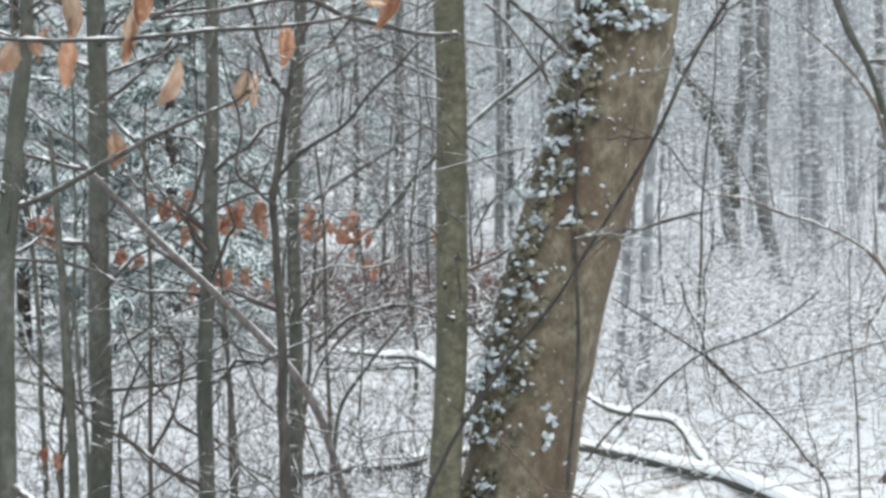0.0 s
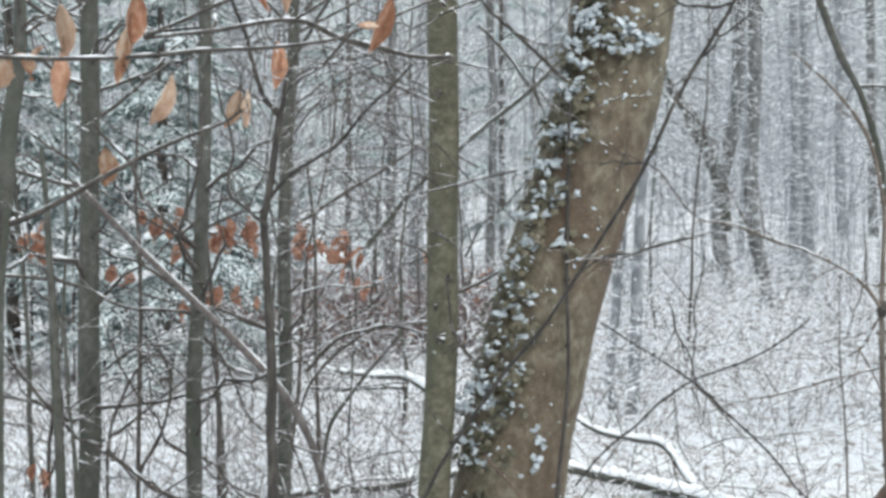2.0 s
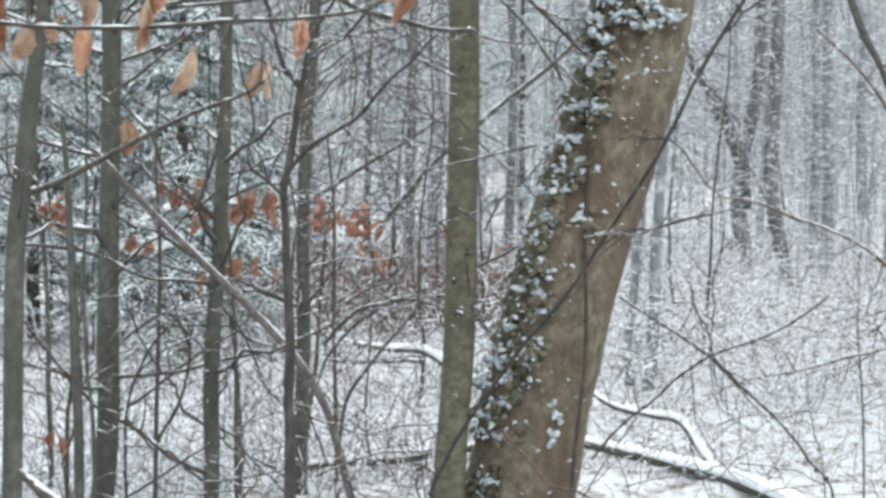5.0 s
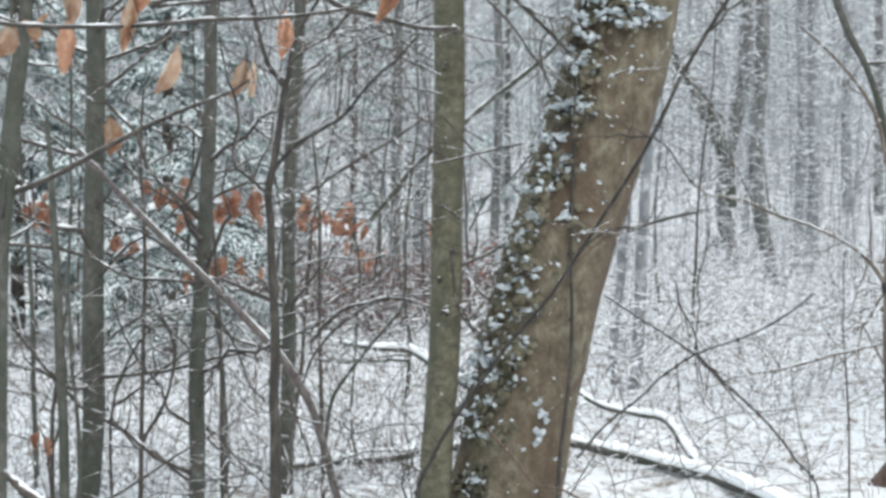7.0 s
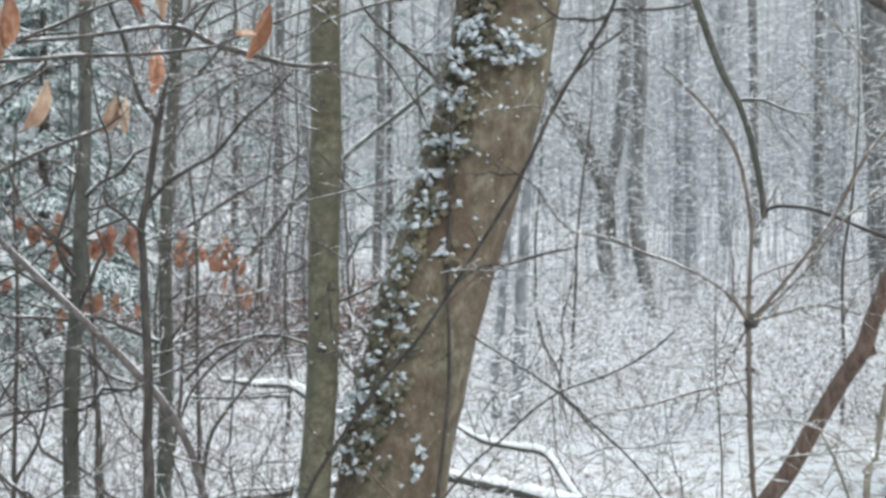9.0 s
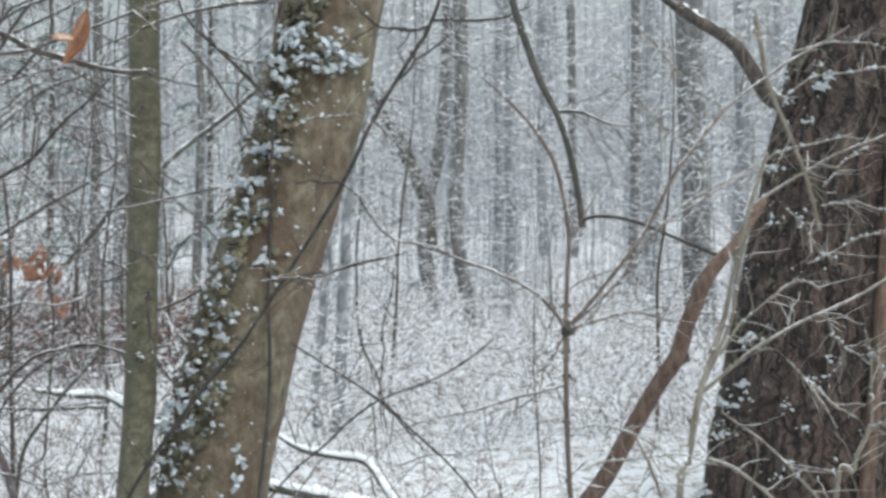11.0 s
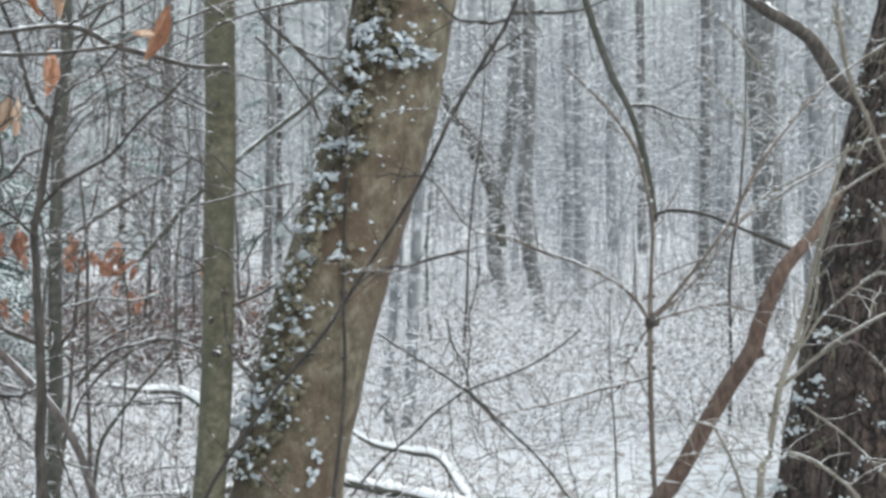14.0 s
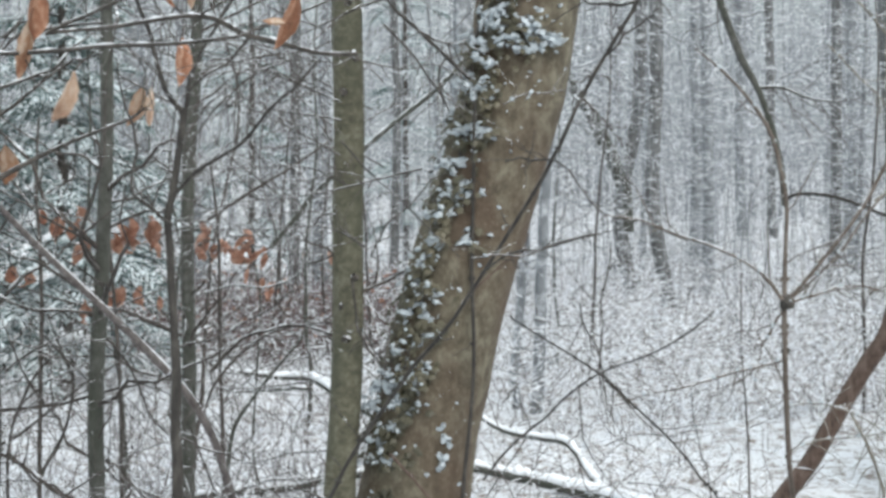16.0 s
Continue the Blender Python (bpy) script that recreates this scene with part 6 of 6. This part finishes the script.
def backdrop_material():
    """Distant woods with blue-grey haze painted into the colour, streaked by pale stems."""
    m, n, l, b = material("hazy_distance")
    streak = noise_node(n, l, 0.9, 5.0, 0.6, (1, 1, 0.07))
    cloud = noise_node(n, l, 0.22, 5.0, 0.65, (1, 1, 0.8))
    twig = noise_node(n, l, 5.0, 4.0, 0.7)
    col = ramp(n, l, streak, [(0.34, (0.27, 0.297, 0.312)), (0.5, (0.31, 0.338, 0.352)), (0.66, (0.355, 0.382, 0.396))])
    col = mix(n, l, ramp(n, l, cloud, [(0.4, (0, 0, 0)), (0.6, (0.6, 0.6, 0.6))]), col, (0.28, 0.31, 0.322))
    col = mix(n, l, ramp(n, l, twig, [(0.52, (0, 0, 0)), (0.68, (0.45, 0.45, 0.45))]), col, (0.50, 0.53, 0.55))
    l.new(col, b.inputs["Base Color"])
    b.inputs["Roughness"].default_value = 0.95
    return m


def far_backdrop():
    """The far edge of the woods, a hundred metres off on all sides."""
    a = np.linspace(0, 2 * np.pi, 97)[:-1]
    x, y = 104 * np.cos(a), 104 * np.sin(a)
    lo = height(x, np.minimum(y, 160)) - 1.0
    top = lo + 24 + 2.5 * np.sin(5 * a) + 1.5 * np.sin(13 * a + 1)
    v = np.concatenate([np.stack([x, y, lo], -1), np.stack([x * 1.03, y * 1.03, top], -1)])
    i = np.arange(96)
    j = (i + 1) % 96
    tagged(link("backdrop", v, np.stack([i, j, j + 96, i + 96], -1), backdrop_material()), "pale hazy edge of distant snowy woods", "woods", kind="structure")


far_backdrop()


def far_thicket():
    """The woods beyond: stems and twigs too far off to tell apart."""
    g = rng_of(55)
    n = 170
    y = 46 + 40 * g.random(n)
    x = g.uniform(-0.36, 0.58, n) * y
    s = np.linspace(0, 1, 6)[None, :, None]
    base = np.stack([x, y, height(x, y) - 0.2], -1)
    top = np.stack([g.normal(0, 0.5, n), g.normal(0, 0.5, n), g.uniform(7, 14, n)], -1)
    p = base[:, None] + s * top[:, None] + np.cumsum(g.normal(0, 0.04, (n, 6, 3)), 1)
    r = g.uniform(0.03, 0.11, n)[:, None] * np.linspace(1, 0.5, 6)
    e = thing("distant_woods", "pale distant woods, bare snowy trees", "woods", kind="stuff")
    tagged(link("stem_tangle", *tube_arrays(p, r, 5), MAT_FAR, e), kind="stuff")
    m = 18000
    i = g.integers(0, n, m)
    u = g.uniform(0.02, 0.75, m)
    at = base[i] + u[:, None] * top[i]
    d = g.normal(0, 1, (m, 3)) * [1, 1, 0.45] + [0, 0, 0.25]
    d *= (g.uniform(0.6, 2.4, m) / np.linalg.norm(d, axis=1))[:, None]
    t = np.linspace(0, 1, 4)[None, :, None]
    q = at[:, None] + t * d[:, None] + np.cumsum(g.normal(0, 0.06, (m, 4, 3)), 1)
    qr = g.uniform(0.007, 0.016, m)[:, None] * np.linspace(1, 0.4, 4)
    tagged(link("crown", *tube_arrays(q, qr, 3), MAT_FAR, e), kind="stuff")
    tagged(link("snow", *tube_arrays(*snow_lines(q, qr, 5, 0.6, 1.1, 0.010), 3), MAT_SNOW, e, "snow along the branches"), kind="stuff")


far_thicket()


def low_litter():
    """Short dead stalks and twigs poking out of the snow."""
    g = rng_of(15)
    n, k = 17000, 3
    y = 8.7 + 24 * g.random(n) ** 1.5
    x = np.where(g.random(n) < 0.45, g.uniform(-0.36, 0.03, n), g.uniform(-0.36, 0.58, n)) * y
    y = np.where((x > 2.3) & (y < 10.5), y + 3.0, y)
    base = np.stack([x, y, height(x, y) - 0.01], -1)
    d = g.normal(0, 1, (n, 3)) * [1, 1, 0.45] + [0, 0, 0.3]
    d[:, 2] = np.abs(d[:, 2])
    d *= (g.uniform(0.06, 0.36, n) / np.linalg.norm(d, axis=1))[:, None]
    s = np.linspace(0, 1, k)[None, :, None]
    p = base[:, None] + s * d[:, None] + np.cumsum(g.normal(0, 0.012, (n, k, 3)), 1)
    r = g.uniform(0.0014, 0.0032, n)[:, None] * np.linspace(1, 0.5, k)
    e = thing("dead_undergrowth", "short dead stalks and twigs in the snow", "brush", kind="stuff")
    tagged(link("stalk_cover", *tube_arrays(p, r, 3), MAT_STALK, e), kind="stuff")
    tagged(link("snow", *tube_arrays(*snow_lines(p, r, 8, 0.9, 2.2, 0.008), 4), MAT_SNOW, e, "snow caught on the stalks"), kind="stuff")


low_litter()


def thicket_saplings():
    """Thin bare saplings between the near trees and the far wood."""
    g = rng_of(21)
    made = []
    for k in range(26):
        y = g.uniform(8.8, 18)
        x = g.uniform(-0.31, 0.02) * y if k < 23 else g.uniform(0.13, 0.45) * y
        m = pose(x, y, float(height(x, y)), 0, 0, g.uniform(0, 360))
        if k < 6:
            h = g.uniform(3.2, 5.5)
            ctrl = [(0, 0, -0.1, 0.016), (g.normal(0, 0.05), g.normal(0, 0.05), h * 0.3, 0.012), (g.normal(0, 0.12), g.normal(0, 0.12), h * 0.65, 0.008), (g.normal(0, 0.2), g.normal(0, 0.2), h, 0.004)]
            e = pole_tree("bare_sapling", "thin bare sapling with many snow-dusted twigs", ctrl, (MAT_GREY, MAT_TWIG)[k % 2], 34, 1.0, 2000 + 50 * k, 6, 20, 0.02, 0.5, 0.08, "bare saplings of the thicket", 0.75, MAT_TWIG, 4)
            e.matrix_basis = m
            made.append(e)
        else:
            copy_thing(made[k % 6], m)


thicket_saplings()


def russet_bush(seed, label, left, right, near, far, n, leaves):
    """A tangle of thin red-brown stems that kept some dead leaves."""
    g = rng_of(seed)
    e = thing("russet_bush", label, "bush", kind="stuff")
    k = 6
    y = g.uniform(near, far, n)
    x = g.uniform(left, right, n) * y
    base = np.stack([x, y, height(x, y)], -1)
    d = g.normal(0, 1, (n, 3)) * [0.8, 0.5, 0.2] + [0, 0, 0.9]
    d *= (g.uniform(0.45, 1.25, n) / np.linalg.norm(d, axis=1))[:, None]
    s = np.linspace(0, 1, k)[None, :, None]
    p = base[:, None] + s * d[:, None] - [0, 0, 0.22] * s**2 + np.cumsum(g.normal(0, 0.03, (n, k, 3)), 1)
    r = g.uniform(0.003, 0.006, n)[:, None] * np.linspace(1, 0.4, k)
    tagged(link("stem_tangle", *tube_arrays(p, r, 3), MAT_BUSH, e), kind="stuff")
    tagged(link("snow", *tube_arrays(*snow_lines(p, r, 9, 0.24, 0.9, 0.006), 3), MAT_SNOW, e, "snow on the stems"), kind="stuff")
    me = bpy.data.meshes.new("foliage")
    src = RUST[0]
    lv = np.array([v.co[:] for v in src.vertices])
    lf = [list(q.vertices) for q in src.polygons]
    vs, fs = [], []
    for i in range(leaves):
        at = p[int(g.integers(0, n)), int(g.integers(2, k))]
        m = np.array(Euler(g.uniform(0, 6, 3).tolist()).to_matrix())
        fs += [[q + len(lv) * i for q in f] for f in lf]
        vs.append(lv @ m.T * g.uniform(0.04, 0.09) + at)
    me.from_pydata(np.concatenate(vs).tolist(), [], fs)
    me.materials.append(MAT_LEAF_FAR)
    ob = new("foliage", me)
    ob.parent = e
    tagged(ob, kind="stuff")


russet_bush(31, "tangled red-brown bush with withered leaves and snow", -0.13, 0.06, 16.5, 21.5, 3200, 600)


# ---- single trees that stand out in the far wood ----
def lone_tree(label, ctrl, mat, seed, twigs=44, reach=0.75):
    x, y, z, r = ctrl[0]
    foot = float(height(x, y)) - 0.15
    if 0.05 < z - foot < 0.8:
        ctrl = [(x, y, foot, r * 1.1), *ctrl]
    return pole_tree("forest_tree", label, ctrl, mat, twigs, reach, seed, 12, 36, 0.02, 0.4, 0.1, "trees of the far wood", 0.6, MAT_FAR, 5)


# Milder step of MAT_FAR: some haze put into the colour, plus snow patches.
MAT_MID = bark("half_hazed_frosty_bark", (0.062, 0.064, 0.065), (0.114, 0.117, 0.119), (0.195, 0.2, 0.205), 14.0, (1, 1, 0.3), 0.2, 0.8, 1.7)
lone_tree("grey forked tree with snow on its limbs", [(4.559, 26.000, 0.169, 0.143), (4.493, 26.000, 0.440, 0.128), (4.459, 26.000, 1.252, 0.120), (4.545, 26.000, 1.974, 0.109), (4.703, 26.000, 2.876, 0.103), (4.741, 26.000, 3.775, 0.098), (4.772, 26.000, 5.566, 0.090)], MAT_MID, 3001)
lone_tree("grey leaning tree with a bent limb", [(4.480, 26.000, 0.892, 0.130), (4.419, 26.000, 1.703, 0.120), (4.206, 26.000, 2.240, 0.115), (3.975, 26.000, 2.730, 0.105), (3.746, 26.000, 3.039, 0.090), (3.517, 26.000, 3.569, 0.070), (3.376, 26.000, 4.632, 0.055)], MAT_GREY, 3021, 14)
lone_tree("grey tree with a dark foot", [(4.599, 22.500, -0.145, 0.130), (4.443, 22.500, 0.249, 0.107), (4.285, 22.500, 0.995, 0.102), (4.239, 22.500, 1.699, 0.098), (4.287, 22.500, 2.559, 0.094), (4.303, 22.500, 3.494, 0.094), (4.251, 22.500, 5.044, 0.086)], MAT_MID, 3041)
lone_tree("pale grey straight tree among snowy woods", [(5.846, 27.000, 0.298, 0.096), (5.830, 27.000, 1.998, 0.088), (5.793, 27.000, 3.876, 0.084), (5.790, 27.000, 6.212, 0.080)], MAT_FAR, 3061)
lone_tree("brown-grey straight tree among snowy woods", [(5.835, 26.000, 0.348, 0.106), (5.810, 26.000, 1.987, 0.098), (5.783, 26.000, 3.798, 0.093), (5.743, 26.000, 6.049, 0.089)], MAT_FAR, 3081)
lone_tree("thick straight grey tree among snowy woods", [(7.342, 21.000, 0.144, 0.234), (7.267, 21.000, 1.048, 0.203), (7.201, 21.000, 2.323, 0.192), (7.139, 21.000, 3.442, 0.189), (7.082, 21.000, 5.297, 0.180)], MAT_MID, 3101, 20)
lone_tree("pale slim tree among snowy woods", [(6.023, 16.000, 0.385, 0.090), (6.000, 16.000, 1.883, 0.080), (5.970, 16.000, 3.028, 0.078), (5.961, 16.000, 4.451, 0.070)], MAT_FAR, 3121)
lone_tree("slim grey tree among snowy woods", [(7.575, 24.000, 0.532, 0.100), (7.545, 24.000, 2.835, 0.090), (7.489, 24.000, 5.795, 0.085)], MAT_FAR, 3141)
lone_tree("slim grey tree among snowy woods", [(7.897, 26.000, 0.439, 0.100), (7.866, 26.000, 2.928, 0.085), (7.844, 26.000, 6.129, 0.080)], MAT_MID, 3161)
lone_tree("slim dark-grey tree among snowy woods", [(7.917, 30.000, 0.676, 0.090), (7.868, 30.000, 3.104, 0.080), (7.806, 30.000, 6.770, 0.075)], MAT_MID, 3181)
lone_tree("slim grey tree among snowy woods", [(6.862, 28.000, 0.740, 0.100), (6.819, 28.000, 2.999, 0.090), (6.763, 28.000, 6.409, 0.085)], MAT_FAR, 3201)
lone_tree("slim pale young tree with lichen among snowy woods", [(1.518, 13.00, -0.082, 0.053), (1.537, 13.00, 0.348, 0.050), (1.569, 13.00, 0.883, 0.046), (1.592, 13.00, 1.328, 0.042), (1.610, 13.00, 1.684, 0.038), (1.638, 13.00, 2.304, 0.034), (1.675, 13.00, 3.097, 0.030), (1.711, 13.00, 3.800, 0.027)], MAT_FAR, 3221, 34, 0.6)
lone_tree("slim grey-green young tree among snowy woods", [(1.436, 13.40, -0.088, 0.041), (1.414, 13.40, 0.216, 0.037), (1.456, 13.40, 0.585, 0.034), (1.493, 13.40, 0.998, 0.030), (1.513, 13.40, 1.411, 0.026), (1.551, 13.40, 2.051, 0.022), (1.598, 13.40, 2.870, 0.018)], MAT_FAR, 3231, 28, 0.6)
lone_tree("slim grey tree among snowy woods", [(0.755, 24.000, 0.395, 0.070), (0.773, 24.000, 2.200, 0.060), (0.790, 24.000, 3.834, 0.058), (0.785, 24.000, 5.869, 0.055)], MAT_MID, 3241)
lone_tree("slim grey tree among snowy woods", [(-0.739, 26.000, 0.300, 0.090), (-0.708, 26.000, 2.256, 0.080), (-0.686, 26.000, 4.027, 0.075), (-0.653, 26.000, 6.233, 0.070)], MAT_MID, 3261)
lone_tree("leaning thin grey tree", [(-0.560, 13.000, 1.157, 0.022), (-0.067, 13.000, 1.687, 0.022), (0.379, 13.000, 2.084, 0.020), (0.825, 13.000, 2.479, 0.020), (1.269, 13.000, 3.006, 0.018), (1.625, 13.000, 3.620, 0.015)], MAT_GREY, 3281, 8, 0.6)
